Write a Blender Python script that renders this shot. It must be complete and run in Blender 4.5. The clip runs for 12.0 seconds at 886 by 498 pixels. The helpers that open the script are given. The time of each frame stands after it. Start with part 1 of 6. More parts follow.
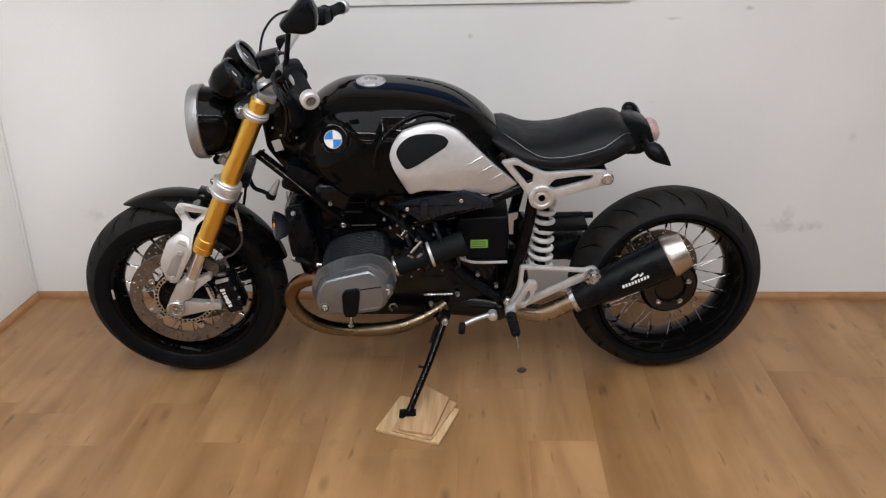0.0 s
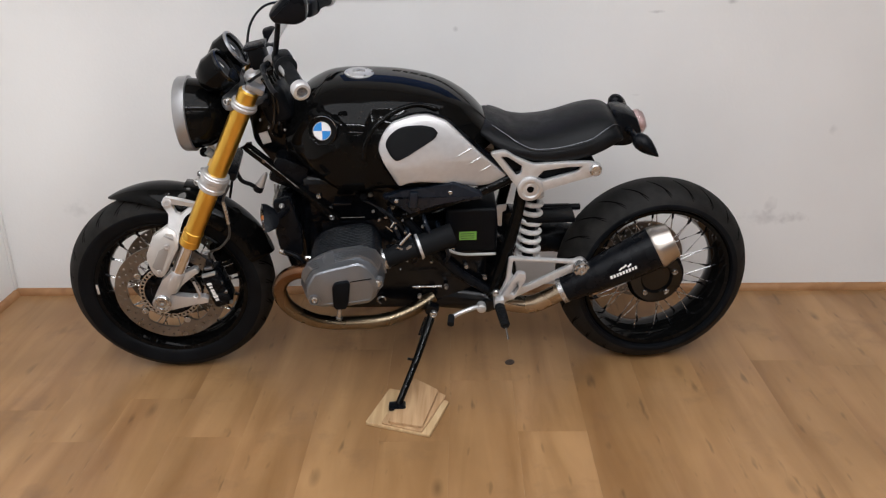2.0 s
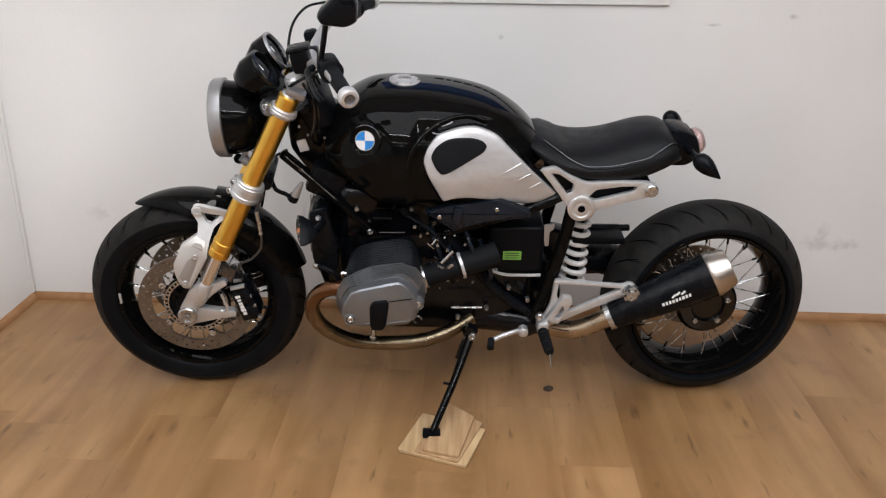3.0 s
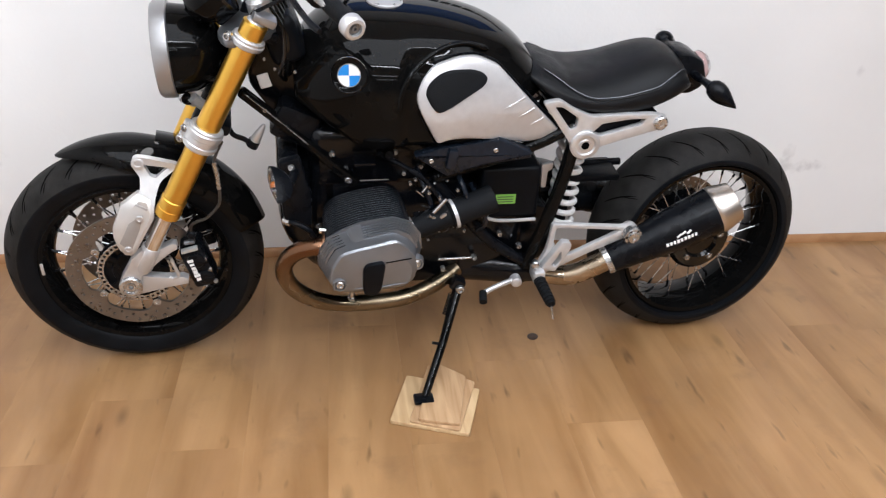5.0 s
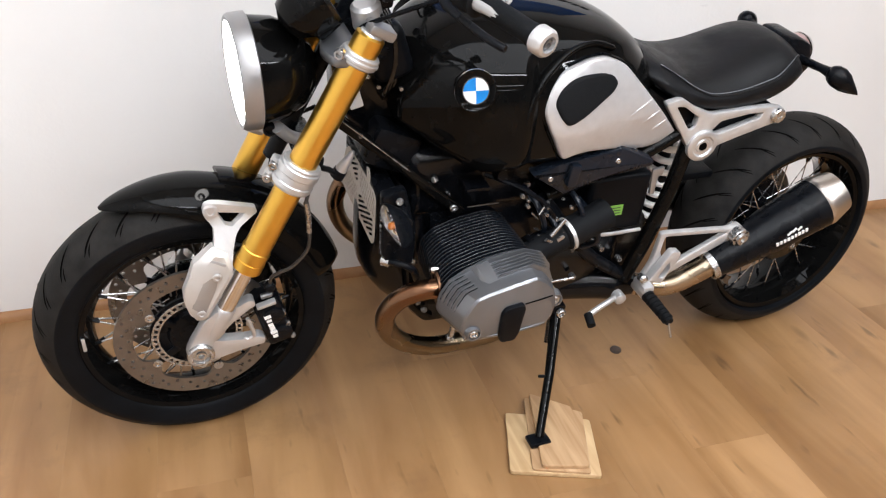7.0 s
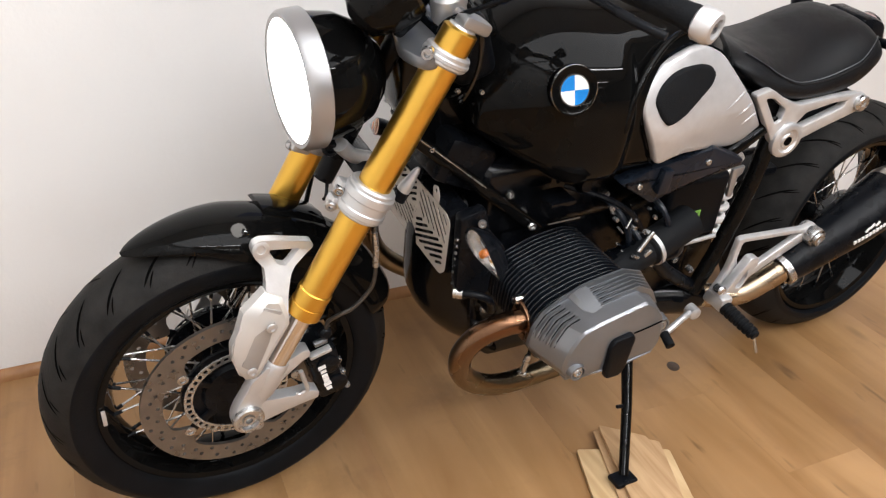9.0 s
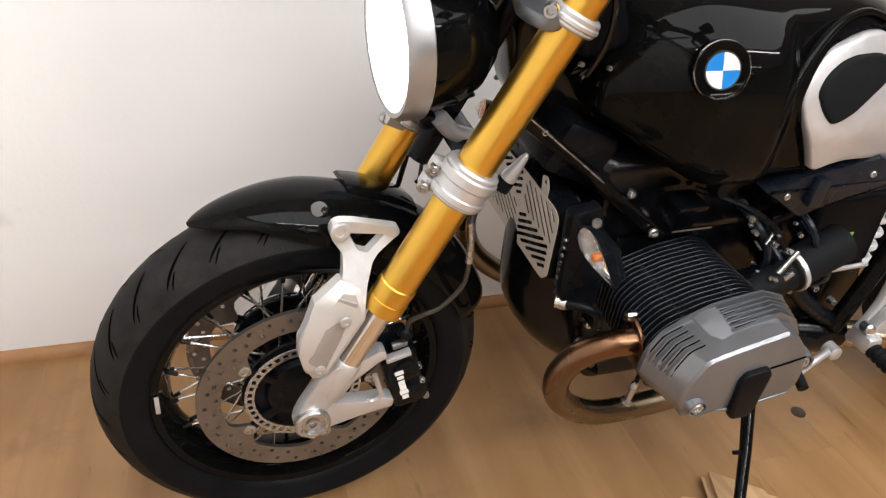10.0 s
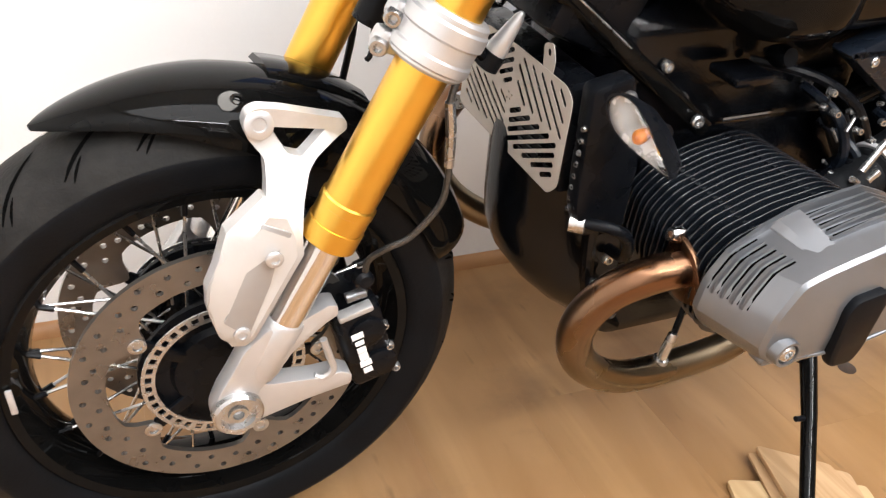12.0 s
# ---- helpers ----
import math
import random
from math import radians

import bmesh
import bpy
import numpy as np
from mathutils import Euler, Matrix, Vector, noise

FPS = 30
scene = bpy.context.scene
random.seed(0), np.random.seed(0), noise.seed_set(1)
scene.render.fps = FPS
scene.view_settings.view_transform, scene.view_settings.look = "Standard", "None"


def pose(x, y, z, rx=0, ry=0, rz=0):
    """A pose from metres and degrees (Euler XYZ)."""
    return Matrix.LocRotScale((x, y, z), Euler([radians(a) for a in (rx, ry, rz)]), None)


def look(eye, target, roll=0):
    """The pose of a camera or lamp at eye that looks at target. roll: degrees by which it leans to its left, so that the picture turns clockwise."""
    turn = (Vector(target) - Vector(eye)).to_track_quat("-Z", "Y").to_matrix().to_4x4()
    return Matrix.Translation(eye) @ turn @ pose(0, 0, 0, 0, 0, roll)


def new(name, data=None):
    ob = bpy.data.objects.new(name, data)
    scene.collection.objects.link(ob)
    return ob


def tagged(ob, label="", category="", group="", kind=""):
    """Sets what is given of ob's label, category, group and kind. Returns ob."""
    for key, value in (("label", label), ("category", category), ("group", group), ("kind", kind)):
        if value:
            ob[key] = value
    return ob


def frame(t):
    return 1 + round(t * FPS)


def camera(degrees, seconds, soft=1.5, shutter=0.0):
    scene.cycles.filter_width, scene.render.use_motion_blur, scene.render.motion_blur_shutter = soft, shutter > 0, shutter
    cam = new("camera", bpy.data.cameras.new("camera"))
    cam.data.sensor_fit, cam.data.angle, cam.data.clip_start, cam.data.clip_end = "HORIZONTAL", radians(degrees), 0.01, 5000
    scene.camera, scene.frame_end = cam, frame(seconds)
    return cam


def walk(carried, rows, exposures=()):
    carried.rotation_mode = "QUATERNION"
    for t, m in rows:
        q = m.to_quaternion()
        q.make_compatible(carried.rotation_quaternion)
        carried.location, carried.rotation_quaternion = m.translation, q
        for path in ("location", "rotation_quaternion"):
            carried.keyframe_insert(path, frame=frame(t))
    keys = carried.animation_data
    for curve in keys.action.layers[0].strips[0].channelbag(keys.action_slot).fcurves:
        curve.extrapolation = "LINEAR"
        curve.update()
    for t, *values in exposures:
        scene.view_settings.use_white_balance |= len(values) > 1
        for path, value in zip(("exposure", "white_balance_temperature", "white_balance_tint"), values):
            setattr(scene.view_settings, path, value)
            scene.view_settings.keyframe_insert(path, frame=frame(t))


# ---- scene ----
cam = camera(55.5, 12.0, soft=1.2, shutter=0.25)
PATH = [
    (0, (0.174, 0.194, 1.374), (0.071, 2.049, 0.633), -1.3),
    (0.5, (0.178, 0.191, 1.365), (0.067, 2.045, 0.623), -1.7),
    (1, (0.177, 0.184, 1.362), (0.067, 2.042, 0.63), -1.7),
    (1.5, (0.173, 0.182, 1.371), (0.051, 2.045, 0.655), -1.7),
    (2, (0.137, 0.186, 1.358), (0.091, 2.042, 0.612), -1.0),
    (2.5, (0.092, 0.218, 1.345), (-0.005, 2.075, 0.609), 0.1),
    (3, (0.047, 0.316, 1.34), (-0.025, 2.176, 0.61), 0.6),
    (5, (-0.252, 0.602, 1.316), (-0.01, 2.364, 0.401), 2.1),
    (5.5, (-0.351, 0.719, 1.305), (-0.098, 2.478, 0.387), 2.3),
    (6, (-0.443, 0.818, 1.311), (-0.137, 2.561, 0.378), 2.9),
    (6.5, (-0.585, 0.907, 1.311), (-0.166, 2.615, 0.357), 1.0),
    (7, (-0.696, 0.982, 1.309), (-0.176, 2.647, 0.332), 1.5),
    (9, (-0.883, 1.282, 1.231), (-0.191, 2.889, 0.263), 0.8),
    (9.5, (-0.847, 1.358, 1.17), (-0.307, 3.033, 0.218), 1.4),
    (10, (-0.837, 1.418, 1.118), (-0.353, 3.117, 0.179), 2.0),
    (10.5, (-0.839, 1.515, 1.035), (-0.32, 3.209, 0.107), 0.7),
    (11, (-0.842, 1.615, 0.955), (-0.281, 3.272, -0.013), 0.6),
    (11.5, (-0.83, 1.675, 0.897), (-0.219, 3.308, -0.083), 1.4),
    (12, (-0.779, 1.683, 0.865), (-0.188, 3.347, -0.075), 0.6),
]
EXPOSURES = [(0, -0.46, 6200, 10), (3, -0.41, 6200, 10), (5, 0.08, 5950, 10), (5.5, 0.16, 6050, 10), (6, 0.17, 6150, 10), (7, 0.18, 6150, 10), (9, 0.13, 6350, 10), (10, 0.13, 6450, 10), (10.5, 0.18, 6500, 10), (11, 0.27, 6550, 10), (11.5, 0.45, 6500, 10), (12, 0.76, 6400, 10)]
walk(cam, [(t, look(eye, target, roll)) for t, eye, target, roll in PATH], EXPOSURES)

# ---- light ----
world = bpy.data.worlds.new("room_air")
scene.world = world
world.use_nodes = True
world.node_tree.nodes["Background"].inputs[0].default_value = (0.75, 0.8, 0.9, 1)
world.node_tree.nodes["Background"].inputs[1].default_value = 0.02


def area(name, m, sx, sy, watts, col):
    d = bpy.data.lights.new(name, "AREA")
    d.shape, d.size, d.size_y, d.energy, d.color = "RECTANGLE", sx, sy, watts, col
    ob = new(name, d)
    ob.matrix_world = m
    return ob


WARM = (0.975, 0.985, 1.0)
CEIL = 2.6
# rows of long tube lamps that run along x: middle x, y, length, watts
FIXTURES = [(0.6, -0.1, 3.6, 86), (0.9, -2.7, 3.8, 50), (1.2, -5.4, 3.8, 45)]
for fx, fy, length, watts in FIXTURES:
    area("tube_lamp", pose(fx, fy, CEIL - 0.105), length, 0.10, watts, WARM)
# unseen fill panel standing in for lit ceiling: middle x, y, length, width, watts
CEIL_FILL = (0.30, 1.10, 3.6, 2.0, 88)
area("ceiling_fill", pose(CEIL_FILL[0], CEIL_FILL[1], CEIL - 0.062), CEIL_FILL[2], CEIL_FILL[3], CEIL_FILL[4], WARM)
beam = bpy.data.lights.new("headlight_beam", "SPOT")
beam.energy, beam.color, beam.spot_size, beam.spot_blend, beam.shadow_soft_size = 15, (1.0, 0.95, 0.88), radians(120), 0.8, 0.06
new("headlight_beam", beam).matrix_world = look((-0.69, 2.47, 0.855), (-1.7, 2.50, 0.80))
# ---- materials ----


def mat(name, col, rough=0.5, metal=0.0, var=0.10, scale=25.0, bump=0.0, bscale=300.0, coat=0.0, rvar=0.08, spec=0.5):
    m = bpy.data.materials.new(name)
    m.use_nodes = True
    nt = m.node_tree
    b = nt.nodes["Principled BSDF"]
    tc = nt.nodes.new("ShaderNodeTexCoord")
    n1 = nt.nodes.new("ShaderNodeTexNoise")
    n1.inputs["Scale"].default_value, n1.inputs["Detail"].default_value = scale, 6.0
    n2 = nt.nodes.new("ShaderNodeTexNoise")
    n2.inputs["Scale"].default_value, n2.inputs["Detail"].default_value = bscale, 3.0
    for n in (n1, n2):
        nt.links.new(tc.outputs["Object"], n.inputs["Vector"])
    ramp = nt.nodes.new("ShaderNodeMapRange")
    ramp.inputs["From Min"].default_value, ramp.inputs["From Max"].default_value = 0.3, 0.7
    nt.links.new(n1.outputs["Fac"], ramp.inputs["Value"])
    mix = nt.nodes.new("ShaderNodeMix")
    mix.data_type = "RGBA"
    mix.inputs["A"].default_value = (*[c * (1 - var) for c in col], 1)
    mix.inputs["B"].default_value = (*[min(1.0, c * (1 + var)) for c in col], 1)
    nt.links.new(ramp.outputs["Result"], mix.inputs["Factor"])
    nt.links.new(mix.outputs["Result"], b.inputs["Base Color"])
    rr = nt.nodes.new("ShaderNodeMapRange")
    rr.inputs["From Min"].default_value, rr.inputs["From Max"].default_value = 0.3, 0.7
    rr.inputs["To Min"].default_value, rr.inputs["To Max"].default_value = max(0.02, rough - rvar), min(1.0, rough + rvar)
    nt.links.new(n1.outputs["Fac"], rr.inputs["Value"])
    nt.links.new(rr.outputs["Result"], b.inputs["Roughness"])
    b.inputs["Metallic"].default_value = metal
    b.inputs["Coat Weight"].default_value = coat
    b.inputs["Coat Roughness"].default_value = 0.04
    b.inputs["Specular IOR Level"].default_value = spec
    if bump:
        bn = nt.nodes.new("ShaderNodeBump")
        bn.inputs["Strength"].default_value, bn.inputs["Distance"].default_value = bump, 0.002
        nt.links.new(n2.outputs["Fac"], bn.inputs["Height"])
        nt.links.new(bn.outputs["Normal"], b.inputs["Normal"])
    return m


def glow(name, col, strength):
    m = mat(name, col, 0.3)
    b = m.node_tree.nodes["Principled BSDF"]
    b.inputs["Emission Color"].default_value = (*col, 1)
    b.inputs["Emission Strength"].default_value = strength
    return m


def glass(name, col=(1, 1, 1), rough=0.02):
    m = mat(name, col, rough, rvar=0.01)
    b = m.node_tree.nodes["Principled BSDF"]
    b.inputs["Transmission Weight"].default_value = 1.0
    b.inputs["IOR"].default_value = 1.45
    return m


def wood(name, dark, light, gx, gy, rough, plank=True):
    """Oak grain that runs along y (gx across, gy along); each piece takes its own tone."""
    m = bpy.data.materials.new(name)
    m.use_nodes = True
    nt = m.node_tree
    b = nt.nodes["Principled BSDF"]
    tc = nt.nodes.new("ShaderNodeTexCoord")
    info = nt.nodes.new("ShaderNodeObjectInfo")
    sh = nt.nodes.new("ShaderNodeVectorMath")
    sh.operation = "MULTIPLY_ADD"
    nt.links.new(info.outputs["Random"], sh.inputs[0])
    sh.inputs[1].default_value = (37.0, 53.0, 11.0)
    nt.links.new(tc.outputs["Object"], sh.inputs[2])
    mp = nt.nodes.new("ShaderNodeMapping")
    mp.inputs["Scale"].default_value = (gx, gy, gx)
    nt.links.new(sh.outputs["Vector"], mp.inputs["Vector"])
    n1 = nt.nodes.new("ShaderNodeTexNoise")
    n1.inputs["Scale"].default_value, n1.inputs["Detail"].default_value, n1.inputs["Distortion"].default_value = 1.0, 8.0, 0.6
    nt.links.new(mp.outputs["Vector"], n1.inputs["Vector"])
    n3 = nt.nodes.new("ShaderNodeTexNoise")
    n3.inputs["Scale"].default_value, n3.inputs["Detail"].default_value = 2.6, 4.0
    geo = nt.nodes.new("ShaderNodeNewGeometry")
    nt.links.new(geo.outputs["Position"], n3.inputs["Vector"])
    cr = nt.nodes.new("ShaderNodeValToRGB")
    cr.color_ramp.elements[0].position, cr.color_ramp.elements[1].position = 0.28, 0.68
    cr.color_ramp.elements[0].color, cr.color_ramp.elements[1].color = (*dark, 1), (*light, 1)
    nt.links.new(n1.outputs["Fac"], cr.inputs["Fac"])
    tone = nt.nodes.new("ShaderNodeMath")
    tone.operation = "MULTIPLY_ADD"
    nt.links.new(info.outputs["Random"], tone.inputs[0])
    tone.inputs[1].default_value, tone.inputs[2].default_value = 0.018, 0.686
    big = nt.nodes.new("ShaderNodeMath")
    big.operation = "MULTIPLY_ADD"
    nt.links.new(n3.outputs["Fac"], big.inputs[0])
    big.inputs[1].default_value = 0.62
    nt.links.new(tone.outputs[0], big.inputs[2])
    hs = nt.nodes.new("ShaderNodeHueSaturation")
    nt.links.new(cr.outputs["Color"], hs.inputs["Color"])
    nt.links.new(big.outputs[0], hs.inputs["Value"])
    # small dark knots
    vor = nt.nodes.new("ShaderNodeTexVoronoi")
    vor.inputs["Scale"].default_value = 1.0
    mk = nt.nodes.new("ShaderNodeMapping")
    mk.inputs["Scale"].default_value = (7.0, 2.6, 7.0)
    nt.links.new(sh.outputs["Vector"], mk.inputs["Vector"])
    nt.links.new(mk.outputs["Vector"], vor.inputs["Vector"])
    kr = nt.nodes.new("ShaderNodeMapRange")
    kr.inputs["From Min"].default_value, kr.inputs["From Max"].default_value = 0.02, 0.13
    kr.inputs["To Min"].default_value, kr.inputs["To Max"].default_value = 0.55, 1.0
    nt.links.new(vor.outputs["Distance"], kr.inputs["Value"])
    mu = nt.nodes.new("ShaderNodeMix")
    mu.data_type, mu.blend_type = "RGBA", "MULTIPLY"
    mu.inputs["Factor"].default_value = 1.0 if plank else 0.0
    nt.links.new(hs.outputs["Color"], mu.inputs["A"])
    nt.links.new(kr.outputs["Result"], mu.inputs["B"])
    # short dark flecks along the grain and faint rosy bands
    fm = nt.nodes.new("ShaderNodeMapping")
    fm.inputs["Scale"].default_value = (34.0, 7.0, 34.0)
    nt.links.new(sh.outputs["Vector"], fm.inputs["Vector"])
    fn_ = nt.nodes.new("ShaderNodeTexNoise")
    fn_.inputs["Scale"].default_value, fn_.inputs["Detail"].default_value = 1.0, 2.0
    nt.links.new(fm.outputs["Vector"], fn_.inputs["Vector"])
    fr = nt.nodes.new("ShaderNodeMapRange")
    fr.inputs["From Min"].default_value, fr.inputs["From Max"].default_value = 0.66, 0.78
    fr.inputs["To Min"].default_value, fr.inputs["To Max"].default_value = 1.0, 0.55
    nt.links.new(fn_.outputs["Fac"], fr.inputs["Value"])
    fl = nt.nodes.new("ShaderNodeMix")
    fl.data_type, fl.blend_type = "RGBA", "MULTIPLY"
    fl.inputs["Factor"].default_value = 1.0 if plank else 0.0
    nt.links.new(mu.outputs["Result"], fl.inputs["A"])
    nt.links.new(fr.outputs["Result"], fl.inputs["B"])
    bmz = nt.nodes.new("ShaderNodeMapping")
    bmz.inputs["Scale"].default_value = (6.0, 0.9, 6.0)
    nt.links.new(sh.outputs["Vector"], bmz.inputs["Vector"])
    bn2 = nt.nodes.new("ShaderNodeTexNoise")
    bn2.inputs["Scale"].default_value, bn2.inputs["Detail"].default_value = 1.0, 3.0
    nt.links.new(bmz.outputs["Vector"], bn2.inputs["Vector"])
    br2 = nt.nodes.new("ShaderNodeMapRange")
    br2.inputs["From Min"].default_value, br2.inputs["From Max"].default_value = 0.50, 0.70
    br2.inputs["To Min"].default_value, br2.inputs["To Max"].default_value = 0.0, 0.16 if plank else 0.0
    nt.links.new(bn2.outputs["Fac"], br2.inputs["Value"])
    rb = nt.nodes.new("ShaderNodeMix")
    rb.data_type = "RGBA"
    nt.links.new(br2.outputs["Result"], rb.inputs["Factor"])
    nt.links.new(fl.outputs["Result"], rb.inputs["A"])
    rb.inputs["B"].default_value = (0.26, 0.125, 0.07, 1)
    # worn grey-brown stains that run on from plank to plank
    sn = nt.nodes.new("ShaderNodeTexNoise")
    sn.inputs["Scale"].default_value, sn.inputs["Detail"].default_value, sn.inputs["Roughness"].default_value = 4.5, 7.0, 0.62
    nt.links.new(geo.outputs["Position"], sn.inputs["Vector"])
    sr = nt.nodes.new("ShaderNodeMapRange")
    sr.inputs["From Min"].default_value, sr.inputs["From Max"].default_value = 0.56, 0.76
    sr.inputs["To Min"].default_value, sr.inputs["To Max"].default_value = 0.0, 0.62 if plank else 0.0
    nt.links.new(sn.outputs["Fac"], sr.inputs["Value"])
    st = nt.nodes.new("ShaderNodeMix")
    st.data_type = "RGBA"
    nt.links.new(sr.outputs["Result"], st.inputs["Factor"])
    nt.links.new(rb.outputs["Result"], st.inputs["A"])
    st.inputs["B"].default_value = (0.155, 0.088, 0.046, 1)
    nt.links.new(st.outputs["Result"], b.inputs["Base Color"])
    b.inputs["Roughness"].default_value = rough
    b.inputs["Specular IOR Level"].default_value = 0.34
    bn = nt.nodes.new("ShaderNodeBump")
    bn.inputs["Strength"].default_value, bn.inputs["Distance"].default_value = 0.12, 0.001
    nt.links.new(n1.outputs["Fac"], bn.inputs["Height"])
    nt.links.new(bn.outputs["Normal"], b.inputs["Normal"])
    return m


M_WALL = mat("wall_paint", (0.725, 0.718, 0.708), 0.42, var=0.03, scale=2.2, bump=0.25, bscale=90)
M_BACK = mat("scuffed_wall_paint", (0.725, 0.718, 0.708), 0.42, var=0.03, scale=2.2, bump=0.25, bscale=90)


def add_scuffs(m, spots):
    """Grey smudges with a noisy edge at places (x, z, half width, half height, strength) of a wall."""
    nt = m.node_tree
    b = nt.nodes["Principled BSDF"]
    src = b.inputs["Base Color"].links[0].from_socket
    tc = nt.nodes.new("ShaderNodeTexCoord")
    nz = nt.nodes.new("ShaderNodeTexNoise")
    nz.inputs["Scale"].default_value, nz.inputs["Detail"].default_value = 32.0, 6.0
    nt.links.new(tc.outputs["Object"], nz.inputs["Vector"])
    for x, z, w, h, k in spots:
        mp = nt.nodes.new("ShaderNodeMapping")
        mp.vector_type = "POINT"
        mp.inputs["Location"].default_value = (-x / w, 0, -z / h)
        mp.inputs["Scale"].default_value = (1 / w, 0, 1 / h)
        nt.links.new(tc.outputs["Object"], mp.inputs["Vector"])
        ln = nt.nodes.new("ShaderNodeVectorMath")
        ln.operation = "LENGTH"
        nt.links.new(mp.outputs["Vector"], ln.inputs[0])
        ad = nt.nodes.new("ShaderNodeMath")
        ad.operation = "MULTIPLY_ADD"
        nt.links.new(nz.outputs["Fac"], ad.inputs[0])
        ad.inputs[1].default_value = 2.6
        nt.links.new(ln.outputs["Value"], ad.inputs[2])
        mr = nt.nodes.new("ShaderNodeMapRange")
        mr.inputs["From Min"].default_value, mr.inputs["From Max"].default_value = 1.1, 2.3
        mr.inputs["To Min"].default_value, mr.inputs["To Max"].default_value = k, 0.0
        nt.links.new(ad.outputs[0], mr.inputs["Value"])
        mx = nt.nodes.new("ShaderNodeMix")
        mx.data_type = "RGBA"
        nt.links.new(mr.outputs["Result"], mx.inputs["Factor"])
        nt.links.new(src, mx.inputs["A"])
        mx.inputs["B"].default_value = (0.22, 0.21, 0.21, 1)
        src = mx.outputs["Result"]
    nt.links.new(src, b.inputs["Base Color"])


add_scuffs(M_BACK, [(1.27, 0.29, 0.10, 0.03, 0.30), (1.26, 0.335, 0.03, 0.03, 0.25), (1.36, 0.285, 0.06, 0.02, 0.3), (-1.30, 0.345, 0.05, 0.03, 0.22), (0.80, 1.03, 0.03, 0.006, 0.5), (0.12, 0.98, 0.010, 0.010, 0.4), (0.74, 0.75, 0.02, 0.005, 0.3), (1.05, 1.06, 0.02, 0.008, 0.4), (1.45, 0.62, 0.015, 0.02, 0.2)])
# for unseen walls: colour kept dark to cut bounce and reflections
M_DIM = mat("unseen_wall_dark", (0.16, 0.15, 0.14), 0.6, var=0.25, scale=1.5)
M_CEIL = mat("ceiling_paint", (0.8, 0.79, 0.77), 0.8, var=0.03, scale=3)
M_FLOOR = wood("oak_laminate", (0.215, 0.110, 0.041), (0.358, 0.207, 0.092), 9, 1.2, 0.34)
M_SKIRT = wood("oak_skirting", (0.25, 0.12, 0.05), (0.36, 0.19, 0.085), 12, 12, 0.4, False)
M_PLY = wood("plywood", (0.42, 0.27, 0.13), (0.60, 0.43, 0.24), 45, 3, 0.6, False)
M_PLYDARK = wood("worn_plywood", (0.33, 0.19, 0.09), (0.50, 0.33, 0.18), 60, 4, 0.65, False)
M_WHITE = mat("white_board", (0.82, 0.82, 0.82), 0.35, var=0.02)
M_BLUE = mat("blue_board", (0.03, 0.12, 0.42), 0.35, var=0.04)
M_INK = mat("black_ink", (0.02, 0.02, 0.02), 0.5)
M_GLOSS = mat("black_gloss_paint", (0.003, 0.003, 0.003), 0.04, var=0.2, coat=0.0, rvar=0.01, spec=0.11)
M_FIN = mat("black_fin_enamel", (0.006, 0.0075, 0.010), 0.15, var=0.2, spec=0.42, rvar=0.03)
M_PLATE = mat("satin_black_plate", (0.007, 0.010, 0.016), 0.30, var=0.15, spec=0.3)
M_ENAMEL = mat("black_frame_enamel", (0.004, 0.004, 0.004), 0.14, var=0.2, spec=0.5)
M_TIP = mat("brushed_steel_tip", (0.50, 0.46, 0.42), 0.30, 0.95, var=0.05, rvar=0.02)
M_RING = mat("satin_grey_metal", (0.34, 0.34, 0.345), 0.34, 0.7, var=0.04)
M_PANEL = mat("satin_silver_panel", (0.52, 0.515, 0.52), 0.36, 0.45, var=0.05, scale=60, bump=0.06)
M_SATIN = mat("black_satin", (0.0036, 0.0042, 0.0056), 0.28, var=0.25, bump=0.15, bscale=700, spec=0.12)
M_ENGINE = mat("black_engine_paint", (0.0026, 0.0030, 0.0040), 0.12, var=0.3, bump=0.15, bscale=300, spec=0.24, rvar=0.04)
M_RUBBER = mat("tyre_rubber", (0.0046, 0.0054, 0.0068), 0.44, 0.0, var=0.3, scale=14, bump=0.2, bscale=240, spec=0.09)
M_TREAD = mat("dusty_tread_rubber", (0.013, 0.0122, 0.0115), 0.62, var=0.45, scale=30, bump=0.3, bscale=260, spec=0.14)
# near-black that paints the shade of grooves and hollows
M_SHADE = mat("groove_shade", (0.002, 0.002, 0.002), 0.9, spec=0.02)
M_GRIP = mat("black_grip_rubber", (0.006, 0.0066, 0.0076), 0.65, bump=0.5, bscale=400, spec=0.1)
M_LEATHER = mat("black_leather", (0.0052, 0.0056, 0.0066), 0.4, var=0.2, bump=0.35, bscale=650, spec=0.16)
M_PLASTIC = mat("black_plastic", (0.0028, 0.0034, 0.0046), 0.40, var=0.2, bump=0.2, bscale=600, spec=0.1)
M_GOLD = mat("gold_anodised", (0.77, 0.465, 0.082), 0.32, 1.0, var=0.02, rvar=0.01)
M_HOSE = mat("braided_steel_hose", (0.09, 0.088, 0.085), 0.4, 0.8, var=0.3, scale=400)
M_ALU = mat("silver_cast_aluminium", (0.56, 0.56, 0.565), 0.36, 0.65, var=0.06, bump=0.12, bscale=900)
M_BRUSH = mat("brushed_aluminium", (0.55, 0.548, 0.55), 0.42, 0.55, var=0.07, scale=60, bump=0.08)
M_STEEL = mat("stainless_steel", (0.47, 0.47, 0.47), 0.26, 0.9, var=0.10, scale=40)
